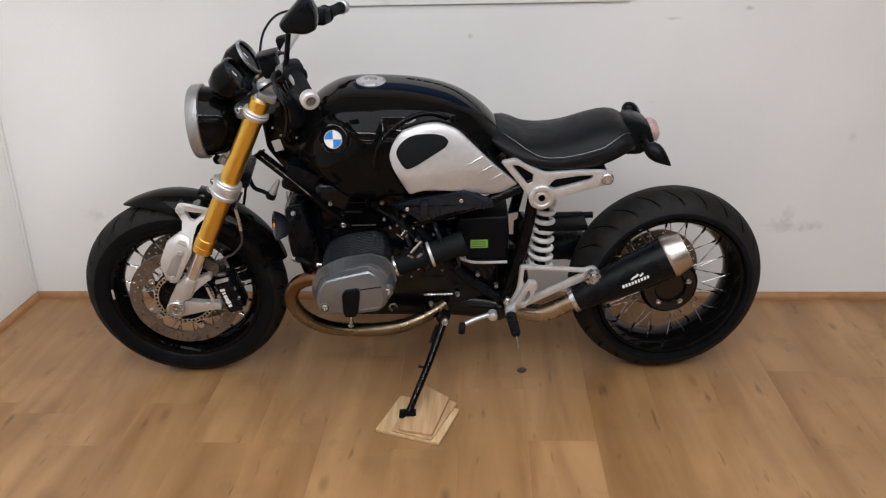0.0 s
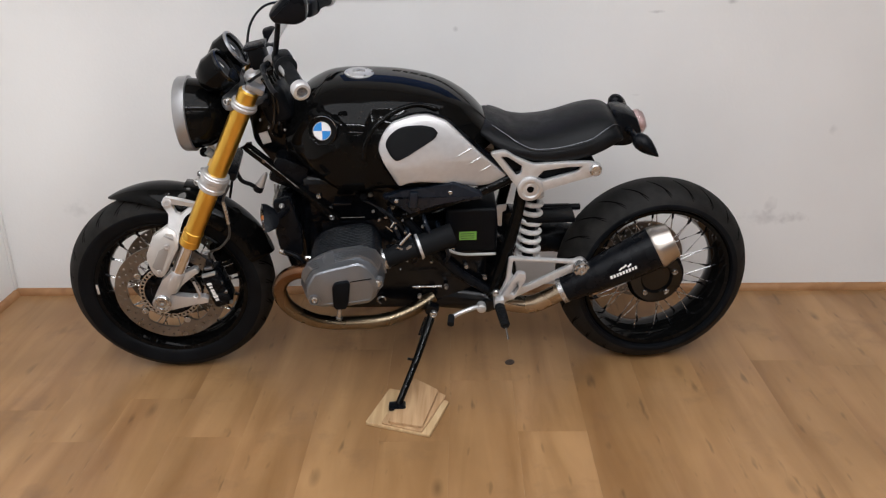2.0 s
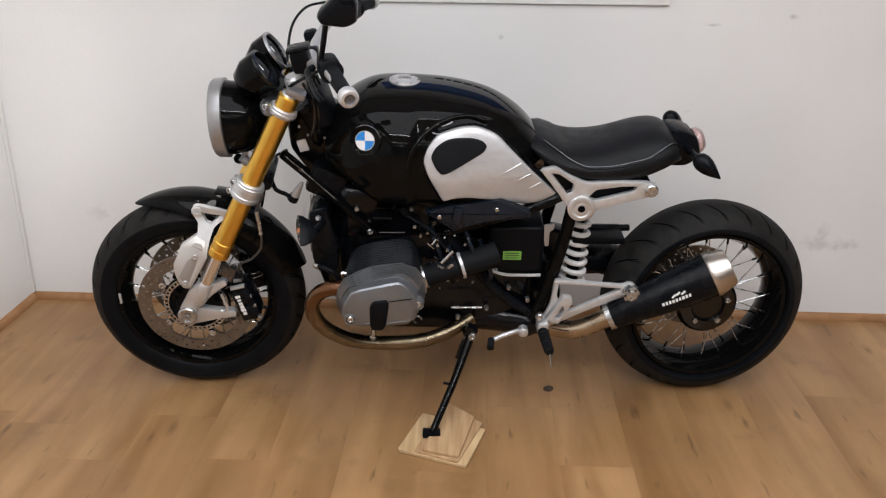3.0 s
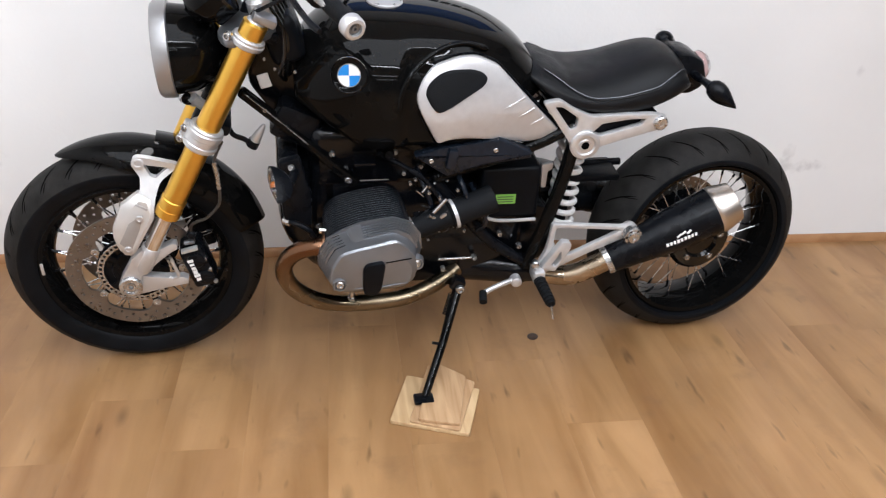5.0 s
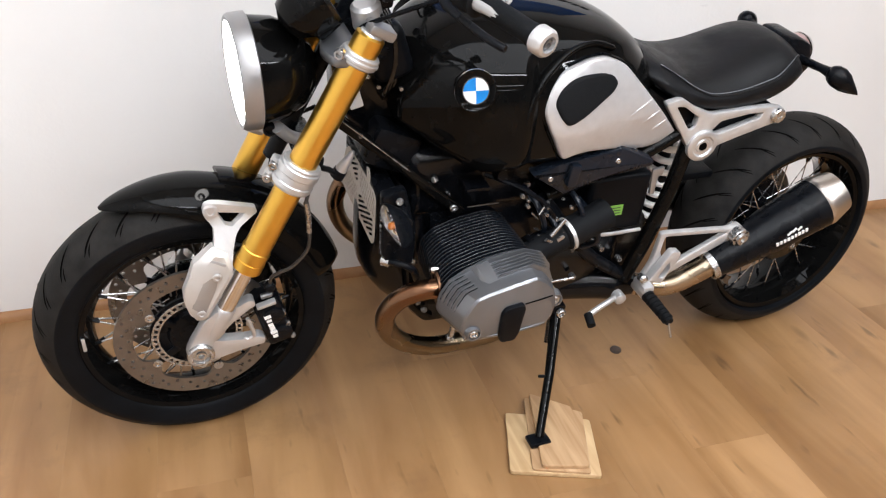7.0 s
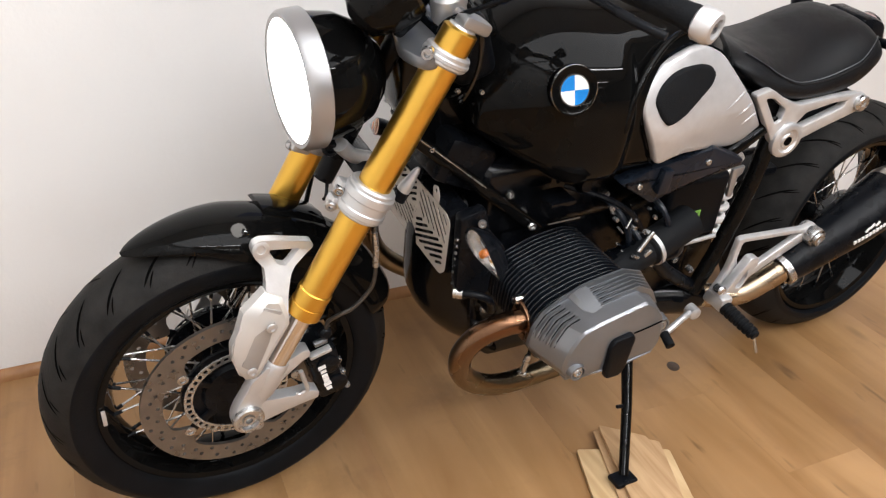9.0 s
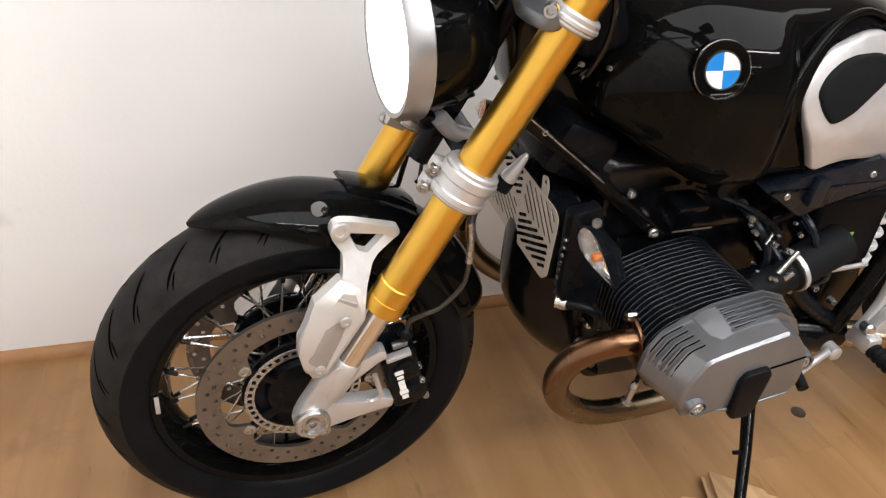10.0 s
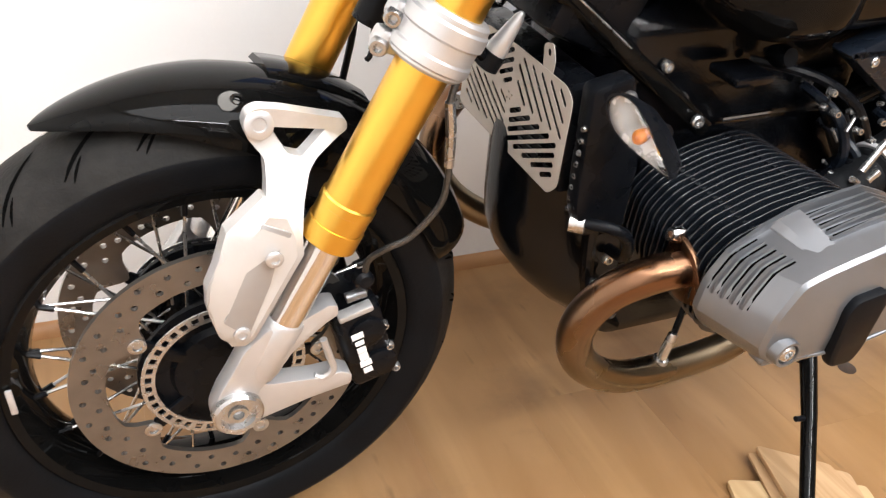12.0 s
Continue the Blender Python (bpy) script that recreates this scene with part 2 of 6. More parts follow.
M_PALE = mat("pale_satin_aluminium", (0.54, 0.525, 0.505), 0.42, 0.4, var=0.05, bump=0.05)
M_STRIP = mat("brushed_grey_strip", (0.36, 0.35, 0.34), 0.40, 0.6, var=0.05, rvar=0.02)
M_GUARD = mat("matt_guard_metal", (0.47, 0.43, 0.385), 0.62, 0.25, var=0.05, spec=0.2)
M_CHROME = mat("chrome", (0.75, 0.74, 0.73), 0.10, 1.0, var=0.03, rvar=0.03)
M_DISC = mat("brake_disc_steel", (0.20, 0.183, 0.165), 0.32, 0.85, var=0.12, scale=35)
M_HEADER = mat("heat_tinted_steel", (0.20, 0.158, 0.104), 0.30, 1.0, var=0.15, scale=9)


def heat_tint(m, lo, hi, col):
    """Copper tint that comes in from height lo to hi, as the hot end of a pipe turns."""
    nt = m.node_tree
    b = nt.nodes["Principled BSDF"]
    src = b.inputs["Base Color"].links[0].from_socket
    tc = nt.nodes.new("ShaderNodeTexCoord")
    sp = nt.nodes.new("ShaderNodeSeparateXYZ")
    nt.links.new(tc.outputs["Object"], sp.inputs[0])
    mr = nt.nodes.new("ShaderNodeMapRange")
    mr.inputs["From Min"].default_value, mr.inputs["From Max"].default_value = lo, hi
    nt.links.new(sp.outputs["Z"], mr.inputs["Value"])
    mx = nt.nodes.new("ShaderNodeMix")
    mx.data_type = "RGBA"
    nt.links.new(mr.outputs["Result"], mx.inputs["Factor"])
    nt.links.new(src, mx.inputs["A"])
    mx.inputs["B"].default_value = (*col, 1)
    nt.links.new(mx.outputs["Result"], b.inputs["Base Color"])


heat_tint(M_HEADER, 0.32, 0.48, (0.175, 0.092, 0.052))
M_LINK = mat("browned_steel", (0.36, 0.29, 0.21), 0.25, 1.0, var=0.2, scale=14)
M_COVER = mat("grey_magnesium_cover", (0.188, 0.196, 0.210), 0.30, 0.72, rvar=0.02, var=0.05, bump=0.12, bscale=900)
M_SPRING = mat("white_spring_paint", (0.78, 0.77, 0.76), 0.3, var=0.04)
M_GREEN = mat("green_sticker", (0.16, 0.36, 0.06), 0.4)
M_LENS = glow("headlight_lens", (1.0, 0.94, 0.86), 20.0)
M_CLEAR = glass("clear_lens", (0.95, 0.95, 0.95), 0.08)
M_SILK = mat("pale_reflector", (0.46, 0.44, 0.42), 0.25, 0.5, scale=90, var=0.3)
M_RED = mat("red_lens", (0.74, 0.52, 0.51), 0.15, coat=0.5)
M_AMBER = mat("amber_bulb", (0.85, 0.25, 0.03), 0.25)
M_LOGO_BLUE = mat("enamel_blue", (0.02, 0.22, 0.62), 0.15, coat=0.6)
M_LOGO_WHITE = mat("enamel_white", (0.8, 0.8, 0.8), 0.15, coat=0.6)
M_TUBE = glow("lamp_tube", (1.0, 0.93, 0.84), 6.0)

# ---- mesh helpers ----


def spline(pts, k=6, closed=False):
    P = [Vector(p) for p in pts]
    n = len(P)
    out = []
    for i in range(n if closed else n - 1):
        a, b, c, d = (P[(i - 1) % n], P[i], P[(i + 1) % n], P[(i + 2) % n]) if closed else (P[max(i - 1, 0)], P[i], P[i + 1], P[min(i + 2, n - 1)])
        for j in range(k):
            t = j / k
            out.append(0.5 * ((2 * b) + (c - a) * t + (2 * a - 5 * b + 4 * c - d) * t * t + (3 * b - a - 3 * c + d) * t ** 3))
    return out if closed else out + [P[-1]]


def ring_faces(bm, rings, closed_ring=True, cap=True, loop=False):
    n = len(rings[0])
    pairs = list(zip(rings, rings[1:])) + ([(rings[-1], rings[0])] if loop else [])
    for a, b in pairs:
        for i in range(n if closed_ring else n - 1):
            j = (i + 1) % n
            bm.faces.new((a[i], a[j], b[j], b[i]))
    if cap and closed_ring and not loop:
        bm.faces.new(rings[0][::-1])
        bm.faces.new(rings[-1])


def tube(bm, pts, r, n=12, cap=True):
    P = [Vector(p) for p in pts]
    R = r if isinstance(r, (list, tuple)) else [r] * len(P)
    t0 = (P[1] - P[0]).normalized()
    u = t0.orthogonal().normalized()
    rings = []
    for i, p in enumerate(P):
        t = (P[min(i + 1, len(P) - 1)] - P[max(i - 1, 0)]).normalized()
        u = (u - t * u.dot(t)).normalized()
        w = t.cross(u)
        rings.append([bm.verts.new(p + (u * math.cos(a) + w * math.sin(a)) * R[i]) for a in (2 * math.pi * k / n for k in range(n))])
    ring_faces(bm, rings, cap=cap)
    return bm


def lathe(bm, prof, o, axis, n=40, loop=False, cap=True, squash=1.0):
    """prof: (distance along the axis, radius)."""
    a = Vector(axis).normalized()
    u = a.orthogonal().normalized()
    if abs(a.y) > 0.9:
        u = Vector((1, 0, 0))
        u = (u - a * u.dot(a)).normalized()
    w = a.cross(u)
    o = Vector(o)
    rings = []
    for h, r in prof:
        r = max(r, 0.0004)
        rings.append([bm.verts.new(o + a * h + (u * math.cos(t) + w * math.sin(t) * squash) * r) for t in (2 * math.pi * k / n for k in range(n))])
    ring_faces(bm, rings, cap=cap, loop=loop)
    return bm


def round_outline(pts, r=0.006, k=3):
    """Corner-rounded closed polygon."""
    P = [Vector((p[0], p[1])) for p in pts]
    out = []
    for i, p in enumerate(P):
        a, b = P[i - 1] - p, P[(i + 1) % len(P)] - p
        q = min(r, a.length * 0.4, b.length * 0.4)
        s, e = p + a.normalized() * q, p + b.normalized() * q
        for j in range(k + 1):
            t = j / k
            out.append(s * (1 - t) ** 2 + p * 2 * t * (1 - t) + e * t * t)
    return out


def prism(bm, outer, holes=(), y0=0.0, y1=0.01, bevel=0.0, at=None):
    """An x-z outline with holes, as a plate from y0 to y1. at: maps (x, y, z) to a place."""
    first = set(bm.faces)
    place = at or (lambda x, y, z: (x, y, z))
    layers = []
    for y in (y0, y1):
        loops = []
        for lp in (outer, *holes):
            loops.append([bm.verts.new((p[0], y, p[1])) for p in lp])
        edges = []
        for vs in loops:
            for i in range(len(vs)):
                edges.append(bm.edges.new((vs[i], vs[(i + 1) % len(vs)])))
        if holes:
            bmesh.ops.triangle_fill(bm, use_beauty=True, use_dissolve=False, edges=edges)
        else:
            bm.faces.new(loops[0])
        layers.append(loops)
    for a, b in zip(*layers):
        for i in range(len(a)):
            j = (i + 1) % len(a)
            bm.faces.new((a[i], a[j], b[j], b[i]))
    fresh = [f for f in bm.faces if f not in first]
    bmesh.ops.recalc_face_normals(bm, faces=fresh)
    if bevel:
        es = list({e for f in fresh for e in f.edges if len(e.link_faces) == 2 and e.calc_face_angle(0) > 1.2})
        bmesh.ops.bevel(bm, geom=es, offset=bevel, segments=2, profile=0.5, affect="EDGES")
    if at:
        for v in {v for f in bm.faces if f not in first for v in f.verts}:
            v.co = Vector(place(*v.co))
    return bm


def block(bm, c, s, rot=None, bevel=0.003, seg=2):
    m = Matrix.Translation(c) @ (rot or Matrix.Identity(4)) @ Matrix.Diagonal((*s, 1))
    vs = bmesh.ops.create_cube(bm, size=1.0, matrix=m)["verts"]
    if bevel:
        es = list({e for v in vs for e in v.link_edges})
        bmesh.ops.bevel(bm, geom=es, offset=bevel, segments=seg, profile=0.5, affect="EDGES")
    return bm


def part(name, bm, material, parent=None, label="", sharp=40, fix=True, move=None):
    if move is not None:
        bm.transform(move)
    if fix:
        bmesh.ops.recalc_face_normals(bm, faces=bm.faces[:])
    me = bpy.data.meshes.new(name)
    bm.to_mesh(me)
    bm.free()
    for p in me.polygons:
        p.use_smooth = True
    me.set_sharp_from_angle(angle=radians(sharp))
    me.materials.append(material)
    ob = new(name, me)
    if parent:
        ob.parent = parent
    if label:
        ob["label"] = label
    return ob


def thing(name, m, label, category, group="", kind=""):
    ob = new(name)
    ob.empty_display_size = 0.1
    ob.matrix_world = m
    return tagged(ob, label, category, group, kind)


def B():
    return bmesh.new()


# ---- the room ----
BACK, LEFT, RIGHT, REAR = 3.13, -1.592, 4.2, -7.0


def wall(name, c, s, label, material=M_WALL):
    return tagged(part(name, block(B(), c, s, bevel=0), material), label, "wall", kind="structure")


wall("wall_back", ((LEFT + RIGHT) / 2, BACK + 0.06, CEIL / 2), (RIGHT - LEFT + 0.3, 0.12, CEIL), "off-white painted wall with faint grey scuffs", M_BACK)
wall("wall_left", (LEFT - 0.06, (REAR + BACK) / 2, CEIL / 2), (0.12, BACK - REAR - 0.004, CEIL), "off-white painted side wall with soft sheen")
# unseen walls, added dark so glossy parts reflect less
wall("wall_right", (RIGHT + 0.06, (REAR + BACK) / 2, CEIL / 2), (0.12, BACK - REAR - 0.004, CEIL), "unseen brown-grey side wall, darkened to cut reflections", M_DIM)
wall("wall_rear", ((LEFT + RIGHT) / 2, REAR - 0.06, CEIL / 2), (RIGHT - LEFT + 0.3, 0.12, CEIL), "unseen brown-grey end wall, darkened to cut reflections", M_DIM)
tagged(part("ceiling", block(B(), ((LEFT + RIGHT) / 2, (REAR + BACK) / 2, CEIL + 0.05), (RIGHT - LEFT + 0.3, BACK - REAR + 0.3, 0.1), bevel=0), M_CEIL), "plain white painted ceiling", "ceiling", kind="structure")
floor = tagged(part("floor", block(B(), ((LEFT + RIGHT) / 2, (REAR + BACK) / 2, -0.06), (RIGHT - LEFT + 0.3, BACK - REAR + 0.3, 0.1), bevel=0), mat("floor_joint", (0.16, 0.10, 0.055), 0.6)), "light brown oak laminate plank floor", "floor", kind="structure")


def skirting(name, a, b):
    """Quarter-round wooden strip along the foot of a wall from a to b; its wall lies on its left."""
    a, b = Vector(a), Vector(b)
    d = (b - a).normalized()
    nrm = Vector((d.y, -d.x, 0))
    bm = B()
    rings = []
    for p in (a, b):
        q = [p + Vector((0, 0, 0))] + [p + nrm * 0.018 * math.cos(t) + Vector((0, 0, 0.026 * math.sin(t))) for t in (k * math.pi / 12 for k in range(7))]
        rings.append([bm.verts.new(v) for v in q])
    ring_faces(bm, rings)
    return tagged(part(name, bm, M_SKIRT), "narrow brown wooden skirting strip", "skirting", kind="structure")


skirting("baseboard_back", (LEFT, BACK, 0), (RIGHT, BACK, 0))
skirting("baseboard_left", (LEFT, REAR, 0), (LEFT, BACK - 0.018, 0))
# cover strip in the corner of the two walls
cs = B()
block(cs, (LEFT + 0.004, BACK - 0.011, CEIL / 2 + 0.014), (0.008, 0.020, CEIL - 0.03), bevel=0.002)
tagged(part("corner_strip", cs, M_WALL), "narrow white painted strip in the corner of the walls", "strip", kind="structure")

# board on the back wall
board = thing("wall_sign", pose(0.16, BACK - 0.002, 1.090), "white advertising board with black lettering on the wall", "sign")
part("panel", block(B(), (0, -0.006, 0.12), (0.985, 0.010, 0.24), bevel=0.002), M_WHITE, board)
part("upper_panel", block(B(), (0, -0.006, 0.4225), (0.985, 0.010, 0.36), bevel=0.002), M_BLUE, board, "blue upper panel")
x = -0.235
for wl in (0.05, 0.035, 0.05, 0.05, 0.05, 0.05, 0.07, 0.045, 0.045, 0.045, 0.02, 0.045, 0.06, 0.015, 0.045, 0.045, 0.06):
    if x + wl > 0.385:
        break
    part("letter_bar", block(B(), (x + wl / 2, -0.0125, 0.047), (wl - 0.010, 0.003, 0.052), bevel=0.001), M_INK, board)
    x += wl

# ceiling lamps
for fx, fy, length, watts in FIXTURES:
    lamp = thing("ceiling_lamp", pose(fx, fy, CEIL), "long white ceiling lamp with two bright tubes", "ceiling lamp", "ceiling lamps")
    part("housing", block(B(), (0, 0, -0.03), (length + 0.06, 0.16, 0.06), bevel=0.008), M_WHITE, lamp)
    for k in (-1, 1):
        part("lamp_tube", tube(B(), [(-length / 2, 0.04 * k, -0.085), (length / 2, 0.04 * k, -0.085)], 0.013, 12), M_TUBE, lamp)

# added body for the fill panel; it stands in for the lit ceiling
ceiling_fill = thing("ceiling_fill", pose(CEIL_FILL[0], CEIL_FILL[1], CEIL), "wide unseen fill panel in place of the lit ceiling", "ceiling lamp", "ceiling lamps")
pu, pv = CEIL_FILL[2] / 2, CEIL_FILL[3] / 2
part("frame", prism(B(), [(-pu - 0.03, -pv - 0.03), (pu + 0.03, -pv - 0.03), (pu + 0.03, pv + 0.03), (-pu - 0.03, pv + 0.03)], [[(-pu, -pv), (pu, -pv), (pu, pv), (-pu, pv)]], -0.060, 0.0, 0.0, at=lambda a, d, b: (a, b, d)), M_WHITE, ceiling_fill)
part("diffuser", block(B(), (0, 0, -0.028), (CEIL_FILL[2], CEIL_FILL[3], 0.02), bevel=0), M_WHITE, ceiling_fill, "white face of the fill panel")

# wooden pads under the stand
def pad(name, corners, z0, z1, material, label):
    o = [Vector(c) for c in corners]
    c = sum(o, Vector((0, 0))) / len(o)
    th = thing(name, pose(c.x, c.y, z0), label, "wooden board", "boards under the stand")
    bm = B()
    prism(bm, round_outline([p - c for p in o], 0.008), (), 0, z1 - z0, 0.0015, at=lambda a, y, b: (a, b, y))
    part("board", bm, material, th)
    return th


pad("plywood_pad", [(-0.144, 2.222), (0.042, 2.157), (0.094, 2.331), (-0.088, 2.405)], 0.001, 0.011, M_PLY, "pale plywood pad lying on the floor under the stand")
pad("plywood_offcut", [(-0.098, 2.21), (0.020, 2.165), (0.085, 2.355), (-0.028, 2.44)], 0.0112, 0.0165, M_PLYDARK, "worn plywood offcut stacked on a larger pad")
pad("wood_block", [(-0.078, 2.205), (0.022, 2.178), (0.062, 2.37), (-0.015, 2.44)], 0.0167, 0.026, M_PLYDARK, "small brown wooden board carrying the stand foot")
knot = thing("floor_knot", pose(0.287, 2.578, 0.0006, 0, 0, 20), "dark round wood knot in a floor plank", "wood knot")
part("knot", lathe(B(), [(0, 0.019), (0.0006, 0.018)], (0, 0, 0), (0, 0, 1), 20, squash=0.8), mat("knot_wood", (0.05, 0.03, 0.02), 0.5, var=0.4, scale=120), knot)

# ---- the motorcycle: x to its rear, y to its right, z up; leaning on its side stand ----
BIKE = Matrix.Translation((-0.021, 2.641, 0)) @ pose(0, 0, 0, 0, 0, 3.1) @ pose(0, 0, 0, 7.5)
HEAD = Vector((-0.8407, 0, 0))
STEER = Matrix.Translation(HEAD) @ Matrix.Rotation(radians(2.5), 4, (math.sin(radians(25.5)), 0, math.cos(radians(25.5)))) @ Matrix.Translation(-HEAD)
ROLLED = STEER @ Matrix.Translation((0, 0, 0.31)) @ pose(0, 0, 0, 3.0) @ Matrix.Translation((0, 0, -0.31))
BARS = STEER @ Matrix.Translation((0, -0.033, 0.014))
bike = thing("motorcycle", BIKE, "black roadster motorcycle with gold fork leaning on its stand", "motorcycle")
FC, RC = Vector((-0.738, 0, 0.308)), Vector((0.748, 0, 0.3005))
RF, RR = 0.308, 0.3015
TRACK = Matrix.Translation(RC) @ pose(0, 0, 0, -5, 0, 3.5) @ Matrix.Translation(-RC)


def P(name, bm, material, parent=bike, label="", front=False, **kw):
    # parts sit at most two levels below the motorcycle
    while parent.parent and parent.parent.parent:
        parent = parent.parent
    return part(name, bm, material, parent, label, move={0: None, 1: ROLLED, 2: STEER, 3: BARS, 4: TRACK}[int(front)], **kw)


def bolt(at, axis=(0, -1, 0), r=0.007, h=0.005, material=None, parent=bike, front=False, name="bolt"):
    bm = lathe(B(), [(0, r), (h * 0.7, r), (h, r * 0.8), (h, r * 0.5), (h * 0.5, r * 0.45), (h * 0.5, 0)], at, axis, 14)
    return P(name, bm, material or M_STEEL, parent, front=front)


def tyre_profile(R, hw, rim):
    """Half section: (y, radius) from the left bead over the tread to the right bead."""
    drop = [(f, hw * (1.1 - math.sqrt(1.21 - f * f))) for f in (1.0, 0.95, 0.85, 0.70, 0.50, 0.25)]
    pts = [(-hw * 0.62, rim), (-hw * 0.86, rim + 0.010), (-hw * 0.985, R - drop[0][1] - 0.012)]
    pts += [(-hw * f, R - d) for f, d in drop] + [(0, R)]
    pts = pts + [(-a, b) for a, b in pts[-2::-1]]
    return [(p.x, p.y) for p in spline([(a, b, 0) for a, b in pts], 3)]


def tread_radius(prof, y):
    for (a, ra), (b, rb) in zip(prof, prof[1:]):
        if a <= y <= b and ra > prof[0][1] + 0.03:
            return ra + (rb - ra) * (y - a) / max(b - a, 1e-6)
    return prof[len(prof) // 2][1]


def wheel(name, c, R, hw, rimw, front, spokes, grooves):
    rim_r = 0.222
    root = P(name, lathe(B(), [(-0.05, 0.020), (-0.05, 0.032), (-0.038, 0.052), (-0.03, 0.036), (0.03, 0.036), (0.038, 0.052), (0.05, 0.032), (0.05, 0.020)], c, (0, 1, 0), 32), M_SATIN, bike, "spoked motorcycle wheel with black hub", front)
    prof = tyre_profile(R, hw, rim_r)
    inner = [(hw * 0.5, rim_r - 0.004), (-hw * 0.5, rim_r - 0.004)]
    ty = P("tyre", lathe(B(), prof + inner, c, (0, 1, 0), 96, loop=True), M_RUBBER, root, "black road tyre with cut tread", front)
    ty.data.materials.append(M_TREAD)
    back = {2: STEER, 4: TRACK}[front].inverted()
    for p in ty.data.polygons:
        q = back @ p.center
        if math.hypot(q.x - c.x, q.z - c.z) > R - hw * 0.60:
            p.material_index = 1
    # strips just above the rubber; their black is the grooves' painted shade
    g = B()
    for a0, y0, a1, y1, w in grooves:
        n = 7
        for side in (1, -1):
            rows = []
            for i in range(n):
                t = i / (n - 1)
                y = side * (y0 + (y1 - y0) * t)
                a = a0 + (a1 - a0) * t + (0.5 if side < 0 else 0) * abs(grooves[1][0] - grooves[0][0])
                r = tread_radius(prof, -abs(y)) + 0.0006
                ww = w * (1 - 0.75 * abs(2 * t - 1) ** 3)
                d = Vector((a1 - a0, (y1 - y0) / R)).normalized()
                row = []
                for s in (-1, 1):
                    aa, yy = a - s * ww * d.y / R * 0.5, y + s * side * ww * d.x * 0.5
                    rr = tread_radius(prof, -abs(yy)) + 0.0006
                    row.append(g.verts.new((c.x + rr * math.cos(aa), c.y + yy, c.z + rr * math.sin(aa))))
                rows.append(row)
            for p, q in zip(rows, rows[1:]):
                g.faces.new((p[0], p[1], q[1], q[0]))
    P("groove_shade", g, M_SHADE, root, "raised black strips painting the shade in tread grooves", front)
    rw = rimw
    rp = [(-rw, rim_r + 0.010), (-rw - 0.003, rim_r + 0.004), (-rw, rim_r - 0.006), (-rw * 0.75, rim_r - 0.013), (-rw * 0.45, rim_r - 0.022), (0, rim_r - 0.028)]
    rp = rp + [(-a, b) for a, b in rp[-2::-1]]
    P("rim", lathe(B(), rp + [(0, rim_r - 0.016)], c, (0, 1, 0), 96, loop=True), M_GLOSS, root, "gloss black rim", front)
    for i in range(spokes):
        side = 1 if i % 2 else -1
        a = 2 * math.pi * (i + 0.5) / spokes
        off = (0.42 if (i // 2) % 2 else -0.42)
        p0 = c + Vector((0.046 * math.cos(a + off * 1.7), side * 0.036, 0.046 * math.sin(a + off * 1.7)))
        ye = side * rw * 0.42
        p1 = c + Vector(((rim_r - 0.022) * math.cos(a), ye, (rim_r - 0.022) * math.sin(a)))
        sp = P("spoke", tube(B(), [p0, p1], 0.0019 if front == 2 else 0.0016, 6), M_STEEL, root, front=front)
        d = (p0 - p1).normalized()
        P("nipple", tube(B(), [p1 - d * 0.004, p1 + d * 0.014], 0.0034, 6), M_SATIN, sp, front=front)
    return root


def groove_set(n, hw, w, reach):
    out = []
    for k in range(n):
        a = 2 * math.pi * k / n
        out.append((a, hw * 0.12, a + reach, hw * 0.82, w))
    for k in range(n):
        a = 2 * math.pi * (k + 0.45) / n
        out.append((a, hw * 0.62, a + reach * 0.30, hw * 0.88, w * 0.6))
    return out


front_wheel = wheel("front_wheel", FC, RF, 0.062, 0.048, 2, 40, groove_set(26, 0.06, 0.0042, 0.19))
rear_wheel = wheel("rear_wheel", RC, RR, 0.086, 0.072, 4, 40, groove_set(24, 0.086, 0.0042, -0.22))
# reflective balance weight on the front rim
P("balance_weight", block(B(), FC + Vector((-0.217, -0.053, 0.015)), (0.007, 0.004, 0.034), bevel=0.0015), M_BRUSH, front_wheel, "small silver balance weight", 2)


def circle(c, r, n=10, a0=0.0):
    return [(c[0] + r * math.cos(a0 + 2 * math.pi * k / n), c[1] + r * math.sin(a0 + 2 * math.pi * k / n)) for k in range(n)]


